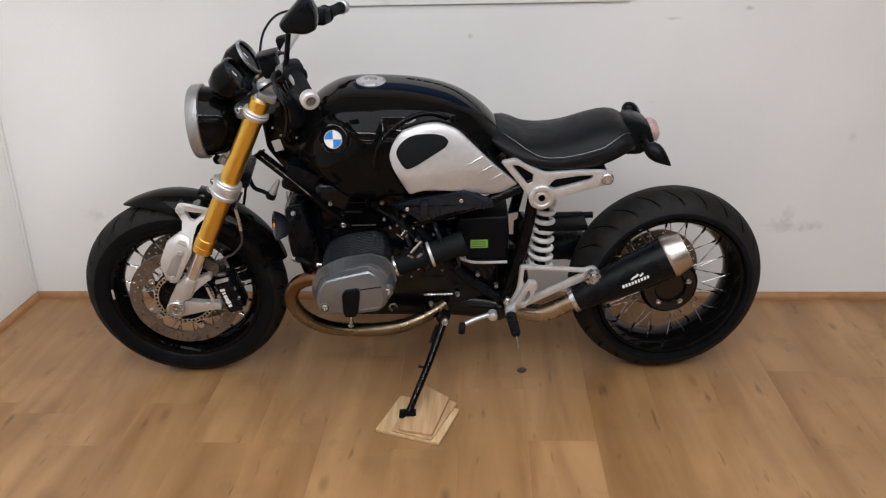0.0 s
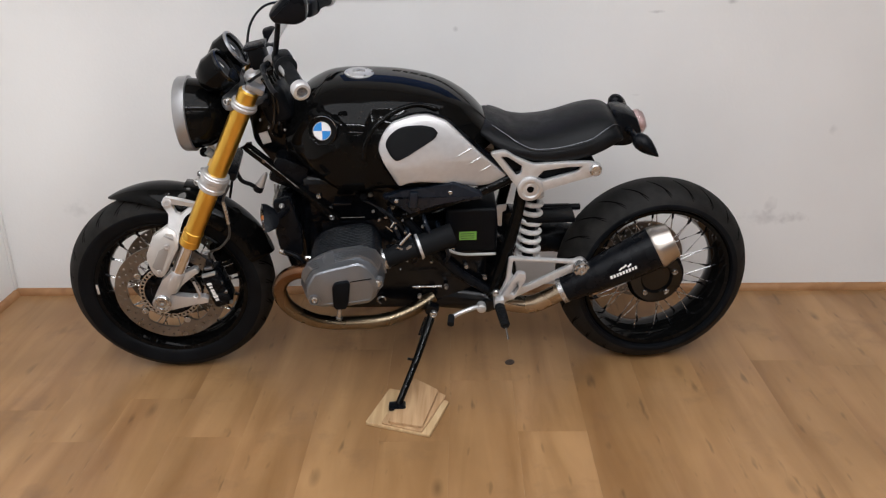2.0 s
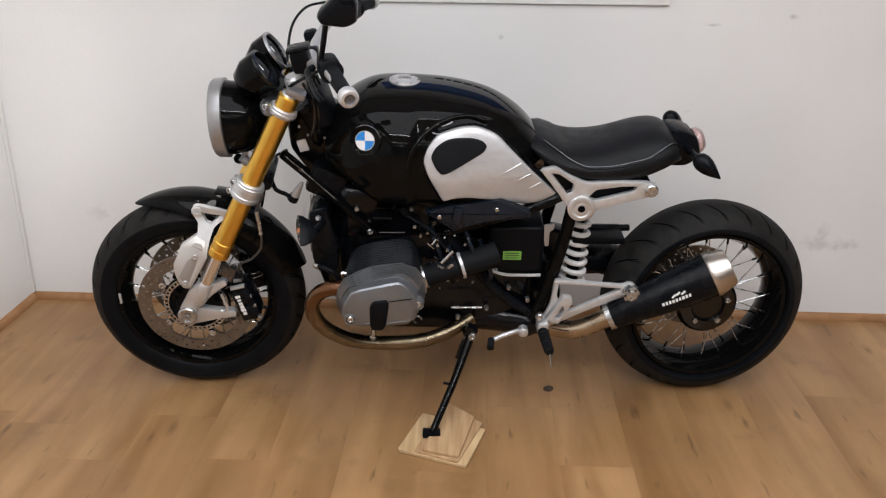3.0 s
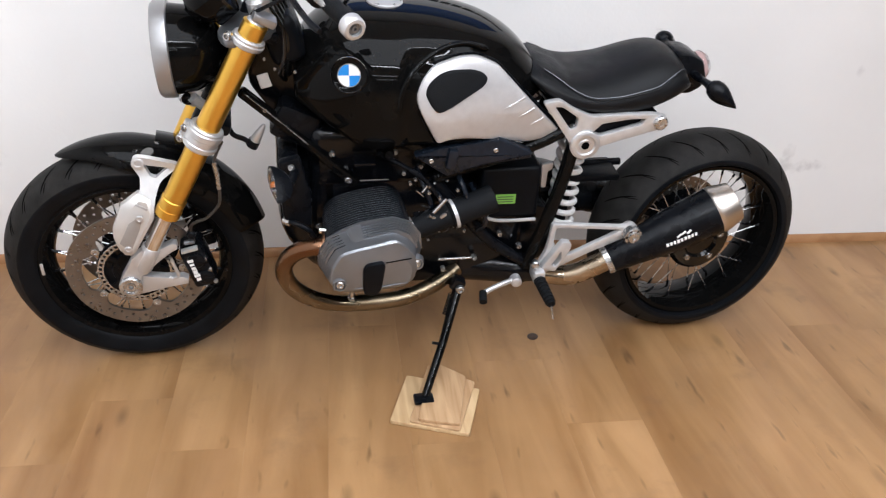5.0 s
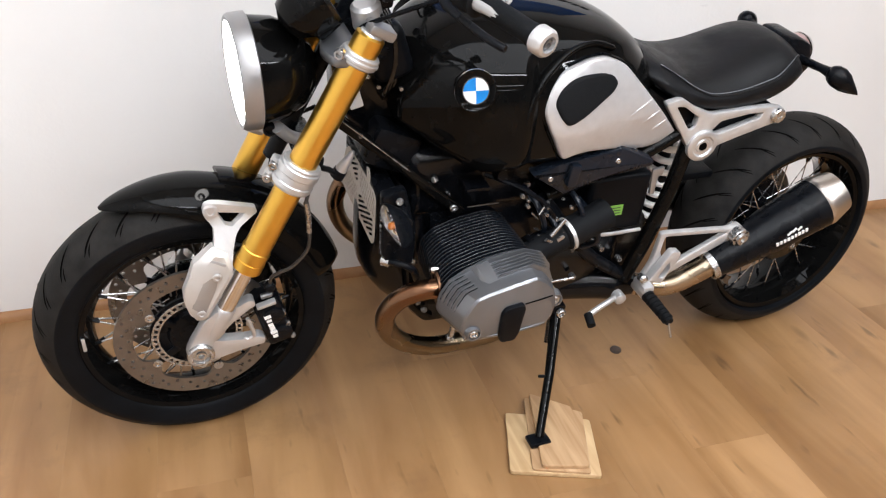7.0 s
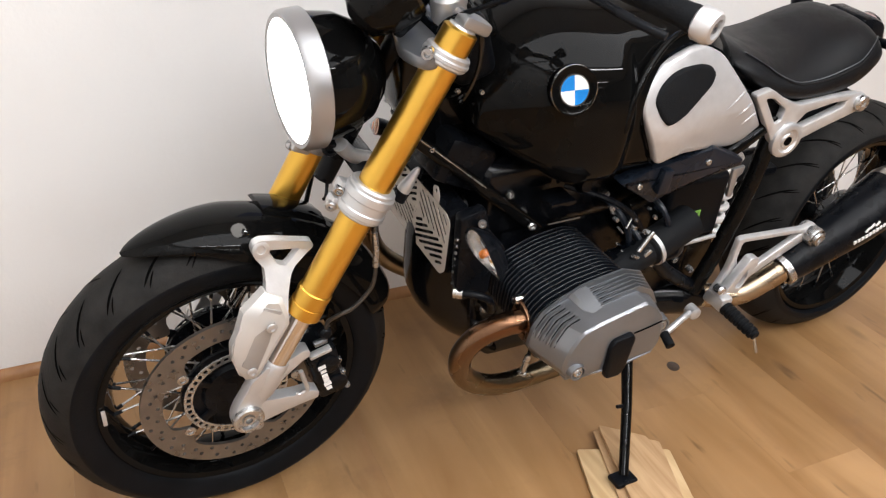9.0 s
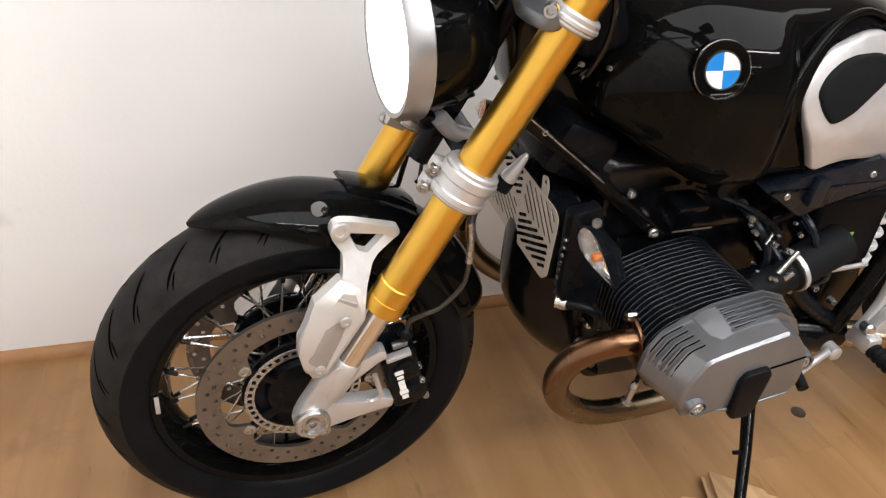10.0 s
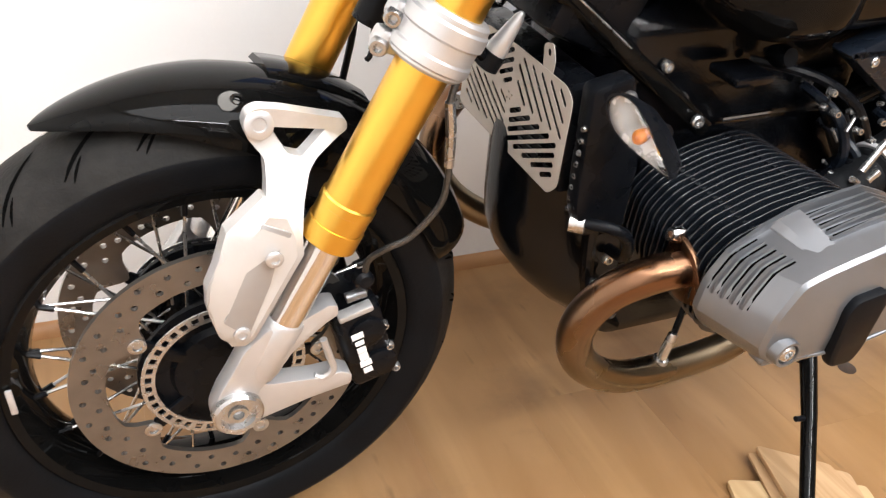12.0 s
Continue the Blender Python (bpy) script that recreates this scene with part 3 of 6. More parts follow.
def brake_disc(wheel_ob, c, y, r_out, r_in, lobes, front, side=-1):
    inner = []
    for k in range(lobes * 16):
        a = 2 * math.pi * k / (lobes * 16)
        w = math.cos(lobes * a)
        inner.append((c.x + (r_in - 0.030 * max(0.0, w) ** 3) * math.cos(a), c.z + (r_in - 0.030 * max(0.0, w) ** 3) * math.sin(a)))
    holes = []
    for k in range(30):
        for j, rr in enumerate((0.30, 0.66)):
            a = 2 * math.pi * (k + (0.0 if j else 0.5)) / 30
            q = r_in + (r_out - r_in) * (rr + 0.10 * math.sin(k * 2.1))
            holes.append(circle((c.x + q * math.cos(a), c.z + q * math.sin(a)), 0.0038, 8))
    d = P("brake_disc", prism(B(), circle((c.x, c.z), r_out, 72), [inner] + holes, y - 0.0033, y + 0.0033), M_DISC, bike, "drilled steel brake disc", front)
    # carrier ring with slots
    slots = []
    for k in range(40):
        a = 2 * math.pi * k / 40
        da, r0, r1 = 0.045, 0.081, 0.088
        slots.append([(c.x + r * math.cos(t), c.z + r * math.sin(t)) for r, t in ((r0, a - da), (r1, a - da), (r1, a + da), (r0, a + da))])
    P("sensor_ring", prism(B(), circle((c.x, c.z), 0.092, 80), [circle((c.x, c.z), 0.077, 80)] + slots, y + side * 0.004 - 0.001, y + side * 0.004 + 0.001), M_STEEL, d, "slotted steel sensor ring", front)
    P("disc_hub", lathe(B(), [(-0.012, 0.04), (-0.012, 0.056), (-0.004, 0.060), (-0.003, 0.094), (0.003, 0.094), (0.006, 0.060), (0.014, 0.04)], (c.x, y - side * 0.010, c.z), (0, 1, 0), 40), M_SATIN, d, "black disc carrier", front)
    for k in range(lobes):
        a = 2 * math.pi * k / lobes
        arm = Matrix.Rotation(-a, 4, "Y")
        P("carrier_arm", block(B(), Vector((c.x, y, c.z)) + arm.to_3x3() @ Vector((0.076, 0, 0)), (0.050, 0.007, 0.016), arm, 0.003), M_SATIN, d, "black carrier arm", front)
    for k in range(lobes):
        a = 2 * math.pi * k / lobes
        bolt((c.x + (r_in - 0.019) * math.cos(a), y + side * 0.002, c.z + (r_in - 0.019) * math.sin(a)), (0, side, 0), 0.010, 0.004, M_STEEL, d, front)
    return d


brake_disc(front_wheel, FC, -0.063, 0.164, 0.127, 5, 2, -1)
brake_disc(front_wheel, FC, 0.063, 0.164, 0.127, 5, 2, 1)
brake_disc(rear_wheel, RC, 0.075, 0.132, 0.092, 5, 4, 1)

# fork legs
FT, FB = Vector((-0.409, 0, 0.975)), Vector((-0.638, 0, 0.520))
FD = (FB - FT).normalized()
fork = P("fork", tube(B(), [FT + FD * -0.05, FT + FD * 0.33], 0.017, 16), M_SATIN, bike, "upside-down fork with gold outer tubes", True)
LEGS = (-0.125, 0.075)
for sy in LEGS:
    o = Vector((0, sy, 0))
    L = (FB - FT).length
    prof = [(-0.004, 0.020), (0, 0.026), (0.055, 0.026), (0.058, 0.0262), (L - 0.050, 0.0262), (L - 0.0485, 0.0284), (L - 0.040, 0.0284), (L - 0.0395, 0.0276), (L - 0.022, 0.0276), (L - 0.0215, 0.0288), (L - 0.001, 0.0288), (L, 0.0278), (L, 0.0225), (L - 0.004, 0.0215)]
    P("fork_tube", lathe(B(), prof, FT + o, FD, 48), M_GOLD, fork, "gold anodised outer fork tube", True, sharp=20)
    P("fork_slider", lathe(B(), [(0, 0.0190), (0.16, 0.0190)], FB + o - FD * 0.01, FD, 24), M_CHROME, fork, "polished steel fork slider", True)
    P("fork_cap", lathe(B(), [(-0.005, 0.0), (-0.005, 0.010), (-0.004, 0.019), (0.0, 0.021)], FT + o - FD * 0.003, FD, 20), M_ALU, fork, "silver fork cap", True)
    for h, t, rr in ((0.030, 0.022, 0.034), (0.037, 0.010, 0.036), (0.258, 0.055, 0.0365), (0.265, 0.018, 0.039), (0.295, 0.014, 0.0385)):
        P("fork_clamp", lathe(B(), [(0, rr - 0.003), (0.003, rr), (t - 0.003, rr), (t, rr - 0.003)], FT + o + FD * h, FD, 32), M_ALU, fork, "silver clamp ring", True)

ROT = Matrix.Rotation(-math.atan2(FT.x - FB.x, FT.z - FB.z) * -1, 4, "Y")
for h, sx, sz in ((0.045, 0.065, 0.026), (0.285, 0.050, 0.030)):
    c = FT + FD * h + Vector((0.034, -0.0215, 0))
    P("triple_clamp", block(B(), c, (sx, 0.16, sz), ROT, 0.010), M_SATIN, fork, "cast fork bridge", True)
for sy in LEGS:
    for dz in (0.270, 0.298):
        q = FT + FD * dz + Vector((-0.042, sy * 0.84, 0))
        bolt(q, (-0.6, -1 if sy < 0 else 1, 0), 0.009, 0.010, M_STEEL, fork, True)
        P("clamp_lug", block(B(), q + Vector((0.012, 0.004 if sy < 0 else -0.004, 0)), (0.034, 0.022, 0.020), ROT, 0.005), M_ALU, fork, front=True)

# axle lugs with caliper arms
for s in (-1, 1):
    y0, y1 = sorted((s * 0.122, s * 0.148))
    body = round_outline([(-0.769, 0.316), (-0.768, 0.332), (-0.759, 0.353), (-0.745, 0.376), (-0.731, 0.402), (-0.704, 0.426), (-0.672, 0.416), (-0.684, 0.380), (-0.700, 0.360), (-0.718, 0.346), (-0.722, 0.300), (-0.740, 0.284), (-0.760, 0.295)], 0.006)
    P("axle_lug", prism(B(), body, (), y0, y1, 0.004), M_ALU, fork, "silver cast fork foot", 2)
    ya, yb = sorted((s * 0.112, s * 0.136))
    P("caliper_arm", prism(B(), round_outline([(-0.690, 0.412), (-0.664, 0.417), (-0.638, 0.429), (-0.628, 0.426), (-0.627, 0.413), (-0.639, 0.407), (-0.669, 0.384), (-0.692, 0.362), (-0.716, 0.347), (-0.715, 0.372)], 0.003), (), ya, yb, 0.0015), M_ALU, fork, "silver upper caliper arm", 2)
    P("caliper_arm", prism(B(), round_outline([(-0.735, 0.350), (-0.700, 0.338), (-0.653, 0.330), (-0.624, 0.330), (-0.612, 0.322), (-0.614, 0.309), (-0.660, 0.303), (-0.720, 0.290), (-0.745, 0.286)], 0.003), (), ya, yb, 0.0015), M_ALU, fork, "silver lower caliper arm", 2)
    P("slider_socket", lathe(B(), [(0, 0.0200), (0.003, 0.0222), (0.030, 0.0225), (0.062, 0.0230), (0.075, 0.020)], FB + Vector((0, s * 0.125, 0)) + FD * 0.100, FD, 28), M_ALU, fork, "cast socket round the slider", True)
    P("axle_boss", lathe(B(), [(0, 0.027), (0.010, 0.027), (0.013, 0.024), (0.013, 0.0185), (0.008, 0.0175), (0.008, 0.011), (0.011, 0.010), (0.011, 0.006), (0.003, 0.005), (0.003, 0)], (-0.743, s * 0.144, 0.325), (0, s, 0), 32), M_STEEL, fork, "steel front axle end", 2)

# brake calipers
for s in (-1, 1):
    rot = Matrix.Rotation(radians(-14), 4, "Y")
    cal = P("brake_caliper", block(B(), (-0.588, s * 0.080, 0.345), (0.056, 0.074, 0.122), rot, 0.010, 3), M_SATIN, bike, "black radial brake caliper", True)
    P("caliper_lobe", lathe(B(), [(0, 0.021), (0.006, 0.021), (0.009, 0.017), (0.009, 0)], (-0.573, s * 0.115, 0.318), (0, s, 0), 24), M_SATIN, cal, "round piston cover", True)
    P("caliper_lobe", lathe(B(), [(0, 0.021), (0.006, 0.021), (0.009, 0.017), (0.009, 0)], (-0.590, s * 0.115, 0.372), (0, s, 0), 24), M_SATIN, cal, "round piston cover", True)
    P("caliper_bridge", block(B(), (-0.603, s * 0.112, 0.402), (0.040, 0.014, 0.008), rot, 0.002), M_BRUSH, cal, "bare metal caliper edge", True)
    P("pad_pin", tube(B(), [(-0.612, s * 0.108, 0.420), (-0.590, s * 0.108, 0.424)], 0.006, 10), M_COVER, cal, "grey pad pin", True)
    P("hose_banjo", lathe(B(), [(0, 0.011), (0.010, 0.011), (0.014, 0.007), (0.014, 0)], (-0.594, s * 0.106, 0.444), (0, s, 0.2), 16), M_SATIN, cal, "black hose banjo", True)
    for k, lw in enumerate((0.0085, 0.0065, 0.0085, 0.0115, 0.0085, 0.0085)):
        p = Vector((-0.5965, s * 0.1245, 0.3475)) + rot.to_3x3() @ Vector((0, 0, 0.029 - 0.0118 * k))
        P("letter_bar", block(B(), p, (0.0105 if k not in (0, 4) else 0.014, 0.0012, lw), rot, 0), M_WHITE, cal, "white letter mark", True)
    for dz in (-0.045, -0.005, 0.030):
        bolt(Vector((-0.562, s * 0.112, 0.345)) + rot.to_3x3() @ Vector((0, 0, dz)), (0, s, 0), 0.0055, 0.008, M_STEEL, cal, True)
    P("bleed_loop", tube(B(), spline([(-0.645, s * 0.132, 0.392), (-0.638, s * 0.134, 0.365), (-0.634, s * 0.134, 0.345), (-0.645, s * 0.132, 0.334), (-0.655, s * 0.130, 0.338)], 5), 0.0042, 8), M_ALU, cal, "bent silver pipe", True)

# front fender brackets
for s in (-1, 1):
    def bend(x, y, z):
        t = min(1.0, max(0.0, (z - 0.52) / 0.09))
        return (x + 0.009 * (1 - t), s * (0.140 - 0.050 * t + y), z - (0.055 * t if s > 0 else 0.0))
    outer = round_outline([(-0.703, 0.626), (-0.699, 0.638), (-0.689, 0.642), (-0.668, 0.638), (-0.606, 0.619), (-0.604, 0.609), (-0.617, 0.603), (-0.641, 0.589), (-0.651, 0.579), (-0.664, 0.553), (-0.673, 0.526), (-0.676, 0.508), (-0.690, 0.485), (-0.725, 0.424), (-0.735, 0.414), (-0.748, 0.416), (-0.761, 0.429), (-0.769, 0.463), (-0.768, 0.490), (-0.751, 0.525), (-0.734, 0.545), (-0.699, 0.558), (-0.693, 0.575), (-0.689, 0.595), (-0.700, 0.613)], 0.004)
    hole = round_outline([(-0.679, 0.622), (-0.626, 0.6115), (-0.640, 0.6015), (-0.655, 0.592), (-0.667, 0.596)], 0.002)
    br = P("fender_bracket", prism(B(), outer, [hole], -0.008, 0.007, 0.0, at=bend), M_BRUSH, bike, "silver forged fender bracket", 2)
    # faceted blade: outline below, smaller face above
    lo = [(-0.700, 0.566), (-0.676, 0.552), (-0.674, 0.528), (-0.675, 0.512), (-0.728, 0.421), (-0.738, 0.415), (-0.751, 0.418), (-0.763, 0.444), (-0.768, 0.474), (-0.764, 0.496), (-0.741, 0.543)]
    hi = [(-0.700, 0.552), (-0.684, 0.548), (-0.681, 0.530), (-0.683, 0.514), (-0.732, 0.428), (-0.738, 0.424), (-0.746, 0.427), (-0.752, 0.447), (-0.752, 0.470), (-0.744, 0.492), (-0.722, 0.536)]
    bm = B()
    ring_faces(bm, [[bm.verts.new(bend(a, h, b)) for a, b in ol] for ol, h in ((lo, -0.006), (lo, 0.011), (hi, 0.0155))])
    P("bracket_blade", bm, M_PALE, br, "pale satin faceted blade", 2, sharp=30)
    P("blade_strip", prism(B(), round_outline([(-0.708, 0.548), (-0.683, 0.537), (-0.735, 0.431), (-0.757, 0.454)], 0.002), (), 0.0150, 0.0168, 0.0005, at=bend), M_STRIP, br, "grey brushed centre strip", 2)
    for p, h, r in (((-0.689, 0.626), 0.007, 0.014), ((-0.705, 0.518), 0.0165, 0.0085), ((-0.741, 0.436), 0.0160, 0.0085)):
        q = Vector(bend(p[0], h, p[1]))
        bolt(q, (0, s, 0.25 if h < 0.01 else 0), r, 0.004, M_ALU, br, 2)

# front fender
fn = B()
rings = []
A0, A1 = radians(115.5), radians(17)
NF = 44
for i in range(NF + 1):
    t = (i / NF) ** 1.5
    a = A0 + (A1 - A0) * t
    nose = min(1.0, t / 0.30) ** 0.55
    tail_ = math.sqrt(max(0.0, 1 - (1 - min(1.0, (1 - t) / 0.06)) ** 2))
    f = max(0.06, nose * (0.3 + 0.7 * tail_))
    R = 0.330 + 0.005 * min(1.0, t / 0.22) ** 0.7 - 0.008 * max(0.0, t - 0.6)
    fall = min(1.0, 0.05 + t / 0.42)
    hw, drop = 0.074 * f, 0.062 * max(0.08, fall * (0.4 + 0.6 * tail_))
    row = []
    for j in range(17):
        u = (-1 + 2 * j / 16) * math.pi / 2
        row.append(fn.verts.new((FC.x + (R - drop * (1 - math.cos(u))) * math.cos(a), hw * math.sin(u), FC.z + (R - drop * (1 - math.cos(u))) * math.sin(a))))
    rings.append(row)
ring_faces(fn, rings, closed_ring=False, cap=False)
bmesh.ops.recalc_face_normals(fn, faces=fn.faces[:])
bmesh.ops.solidify(fn, geom=fn.faces[:], thickness=0.003)
fender = P("front_fender", fn, M_GLOSS, bike, "gloss black front fender", 2, sharp=60)
fb = B()
rr_ = []
for i in range(13):
    a = radians(76) + (radians(56) - radians(76)) * i / 12
    R = 0.3350 + 0.002 * math.sin(math.pi * i / 12)
    rr_.append([fb.verts.new((FC.x + (R + dz) * math.cos(a), y, FC.z + (R + dz) * math.sin(a))) for y, dz in ((-0.018, -0.003), (-0.012, 0.002), (0.015, 0.004), (0.050, -0.002), (0.062, -0.012), (0.015, -0.006))])
ring_faces(fb, rr_)
P("fender_brace", fb, M_GLOSS, fender, "black brace over the fender", 2)
P("fender_screw", lathe(B(), [(-0.006, 0.007), (0.003, 0.007), (0.005, 0.004), (0.002, 0.003), (0.002, 0)], (-0.697, -0.046, 0.626), (0, -1, 0.85), 16), M_ENAMEL, fender, "steel fender screw", 2)

# headlight
HA = Vector((-1.0, 0.0, -0.03)).normalized()
HC = Vector((-0.597, -0.012, 0.870))
bowl = [(-0.124, 0.0), (-0.122, 0.020), (-0.112, 0.048), (-0.090, 0.073), (-0.055, 0.090), (0.0, 0.098)]
light = P("headlight", lathe(B(), bowl, HC, HA, 48), M_GLOSS, bike, "round headlight in a black bowl", True)
P("headlight_ring", lathe(B(), [(-0.012, 0.099), (-0.010, 0.1025), (0.016, 0.1015), (0.022, 0.097), (0.021, 0.090), (-0.012, 0.089)], HC, HA, 48, loop=True), M_RING, light, "satin silver headlight ring", True)
P("lens", lathe(B(), [(0.012, 0.090), (0.019, 0.086), (0.024, 0.060), (0.027, 0.030), (0.028, 0)], HC, HA, 40), M_LENS, light, "lit clear headlight lens", True)

# instruments
GA = Vector((0.84, 0, 0.54)).normalized()
for y, c, lab in ((-0.058, (-0.488, 1.008), "round speedometer in a black cup"), (0.058, (-0.474, 1.014), "round rev counter in a black cup")):
    o = Vector((c[0], y, c[1]))
    ins = P("instrument", lathe(B(), [(-0.062, 0.0), (-0.062, 0.012), (-0.052, 0.034), (-0.020, 0.050), (0.020, 0.052), (0.022, 0.048), (0.014, 0.046)], o, GA, 36, cap=False), M_GLOSS, bike, lab, True)
    P("bezel", lathe(B(), [(0.018, 0.053), (0.024, 0.052), (0.025, 0.046), (0.018, 0.046)], o, GA, 36, loop=True), M_ENAMEL if y < 0 else M_RING, ins, "dark bezel" if y < 0 else "metal bezel", True)
    P("dial", lathe(B(), [(0.008, 0.047), (0.010, 0.046), (0.010, 0)], o, GA, 36), M_COVER, ins, "grey dial", True)
    P("dial_centre", lathe(B(), [(0.010, 0.026), (0.0125, 0.025), (0.0125, 0)], o, GA, 30), M_INK, ins, "black dial centre", True)
    P("pointer", tube(B(), [o + GA * 0.015, o + GA * 0.015 + Vector((-0.02, 0.008, 0.02))], 0.0015, 6), M_WHITE, ins, "", True)
P("instrument_bracket", block(B(), (-0.47, 0, 0.975), (0.05, 0.17, 0.03), Matrix.Rotation(radians(-40), 4, "Y"), 0.008), M_SATIN, bike, "black instrument bracket", True)

# handlebar
bar = P("handlebar", tube(B(), spline([(-0.247, -0.41, 1.050), (-0.290, -0.30, 1.062), (-0.325, -0.20, 1.060), (-0.360, -0.10, 1.020), (-0.365, 0, 1.005), (-0.360, 0.10, 1.020), (-0.318, 0.20, 1.060), (-0.272, 0.30, 1.062), (-0.217, 0.41, 1.050)], 6), 0.0125, 16), M_ALU, bike, "silver handlebar", 3)
for s in (-1, 1):
    d = Vector((0.30, s * 0.93, -0.09)).normalized()
    e = Vector((-0.253 if s < 0 else -0.224, s * 0.395, 1.052))
    P("grip", lathe(B(), [(-0.125, 0.021), (-0.122, 0.0175), (-0.02, 0.0165), (-0.004, 0.018), (0, 0.016)], e, d, 20), M_GRIP, bar, "black rubber grip", 3)
    be = P("bar_end", lathe(B(), [(0, 0.0175), (0.003, 0.0215), (0.020, 0.0215), (0.025, 0.018), (0.026, 0.0125), (0.018, 0.0115), (0.018, 0)], e, d, 32), M_ALU, bar, "silver bar end weight", 3)
    P("bar_end_socket", lathe(B(), [(0.0185, 0.0112), (0.0195, 0.0112), (0.0195, 0.0065), (0.024, 0.006), (0.024, 0.0035), (0.0195, 0.003), (0.0195, 0)], e, d, 24), M_COVER, be, "dark hollow with a screw head", 3)
    P("grip_flange", lathe(B(), [(-0.128, 0.018), (-0.128, 0.026), (-0.122, 0.027), (-0.119, 0.020)], e, d, 24), M_GRIP, bar, "rubber grip flange", 3)
    sw = P("switch_box", block(B(), e - d * 0.155, (0.045, 0.060, 0.048), d.to_track_quat("Y", "Z").to_matrix().to_4x4(), 0.012, 3), M_PLASTIC, bar, "black switch housing", 3)
    P("lever", tube(B(), spline([e - d * 0.15 + Vector((-0.035, 0, 0.0)), e - d * 0.12 + Vector((-0.055, 0, -0.002)), e - d * 0.03 + Vector((-0.060, 0, -0.006)), e + d * 0.01 + Vector((-0.055, 0, -0.008))], 5), [0.008] * 6 + [0.006] * 9 + [0.005], 10), M_SATIN, bar, "black hand lever", 3)
    P("bar_clamp", block(B(), (-0.372, s * 0.055, 0.998), (0.045, 0.035, 0.05), None, 0.008), M_SATIN, bar, "black bar clamp", 3)
res = P("fluid_reservoir", block(B(), (-0.375, -0.115, 1.040), (0.046, 0.050, 0.055), Matrix.Rotation(radians(-12), 4, "Y"), 0.009), M_PLASTIC, bar, "black fluid reservoir", 3)
P("reservoir_cap", block(B(), (-0.381, -0.115, 1.070), (0.056, 0.056, 0.010), Matrix.Rotation(radians(-12), 4, "Y"), 0.004), M_SATIN, res, "black cap", 3)
P("fluid_reservoir", block(B(), (-0.375, 0.15, 1.02), (0.036, 0.040, 0.040), Matrix.Rotation(radians(-12), 4, "Y"), 0.009), M_PLASTIC, bar, "black fluid reservoir", 3)

# left mirror: shell on a stem above the switch box
ms = B()
prism(ms, round_outline([(-0.318, 1.190), (-0.266, 1.242), (-0.244, 1.248), (-0.228, 1.215), (-0.230, 1.176), (-0.256, 1.164), (-0.308, 1.170)], 0.010), (), -0.300, -0.235, 0.012)
P("mirror", ms, M_SATIN, bar, "dark mirror shell on a short stem", 3)
P("mirror_stem", tube(B(), spline([(-0.318, -0.252, 1.075), (-0.308, -0.262, 1.120), (-0.298, -0.268, 1.175)], 5), 0.0065, 10), M_SATIN, bar, "thin black mirror stem", 3)

# ---- fuel tank ----
tk = B()
TOP = spline([(-0.335, 0, 0.850), (-0.300, 0, 0.905), (-0.250, 0, 0.941), (-0.185, 0, 0.960), (-0.061, 0, 0.957), (0.032, 0, 0.944), (0.110, 0, 0.921), (0.173, 0, 0.882), (0.215, 0, 0.838), (0.235, 0, 0.800)], 4)


def tank_frame(x):
    """Half width, top, widest height and bottom of the tank at x."""
    zt = TOP[-1].z
    for a, b in zip(TOP, TOP[1:]):
        if a.x <= x <= b.x:
            zt = a.z + (b.z - a.z) * (x - a.x) / max(b.x - a.x, 1e-6)
            break
    t = (x + 0.335) / 0.57
    hw = 0.105 + 0.105 * math.sin(min(1.0, t * 3.0) * math.pi / 2) if t < 0.45 else 0.210 - 0.123 * (max(0.0, t - 0.60) / 0.40) ** 1.8
    zb = 0.765 - 0.09 * min(1.0, t * 4) if t < 0.25 else 0.675
    if t > 0.8:
        zb = 0.675 + 0.09 * (t - 0.8) / 0.2
    return hw, zt, zb + (zt - zb) * 0.40, zb


def recess(x, z):
    """How far the flank lies in behind the knee panel."""
    return 0.016 * min(1.0, max(0.0, (x + 0.112) / 0.022)) * min(1.0, max(0.0, (0.914 - 0.25 * max(0.0, x - 0.05) - z) / 0.02))


def tank_y(x, z):
    hw, zt, zm, zb = tank_frame(x)
    u = min(1.0, max(0.0, (z - zm) / (zt - zm)))
    return hw * (1 - u ** 2.25) ** (1 / 2.25)


XS = sorted([p.x for p in TOP] + [-0.118, -0.104, -0.092])
rings = []
for x in XS:
    hw, zt, zm, zb = tank_frame(x)
    # rounded shoulder that turns into a nearly upright flank
    half = []
    for k in range(13):
        u = math.pi / 2 * (1 - k / 12)
        half.append((max(0.0, math.cos(u)) ** (2 / 2.25), zm + (zt - zm) * max(0.0, math.sin(u)) ** (2 / 2.25)))
    half += [(0.995, zb + (zm - zb) * 0.55), (0.965, zb + (zm - zb) * 0.22), (0.90, zb + 0.010), (0.78, zb), (0.4, zb)]
    half = [(max(0.0, hw * a - (recess(x, b) if a > 0.5 else 0.0)), b) for a, b in half]
    full = [(-a, b) for a, b in half] + [(half[k][0], half[k][1]) for k in range(len(half) - 1, 0, -1)]
    rings.append([tk.verts.new((x, a, b)) for a, b in full])
ring_faces(tk, rings)
tank = P("fuel_tank", tk, M_GLOSS, bike, "gloss black teardrop fuel tank", sharp=80)
md = tank.modifiers.new("smooth", "SUBSURF")
md.levels = md.render_levels = 1
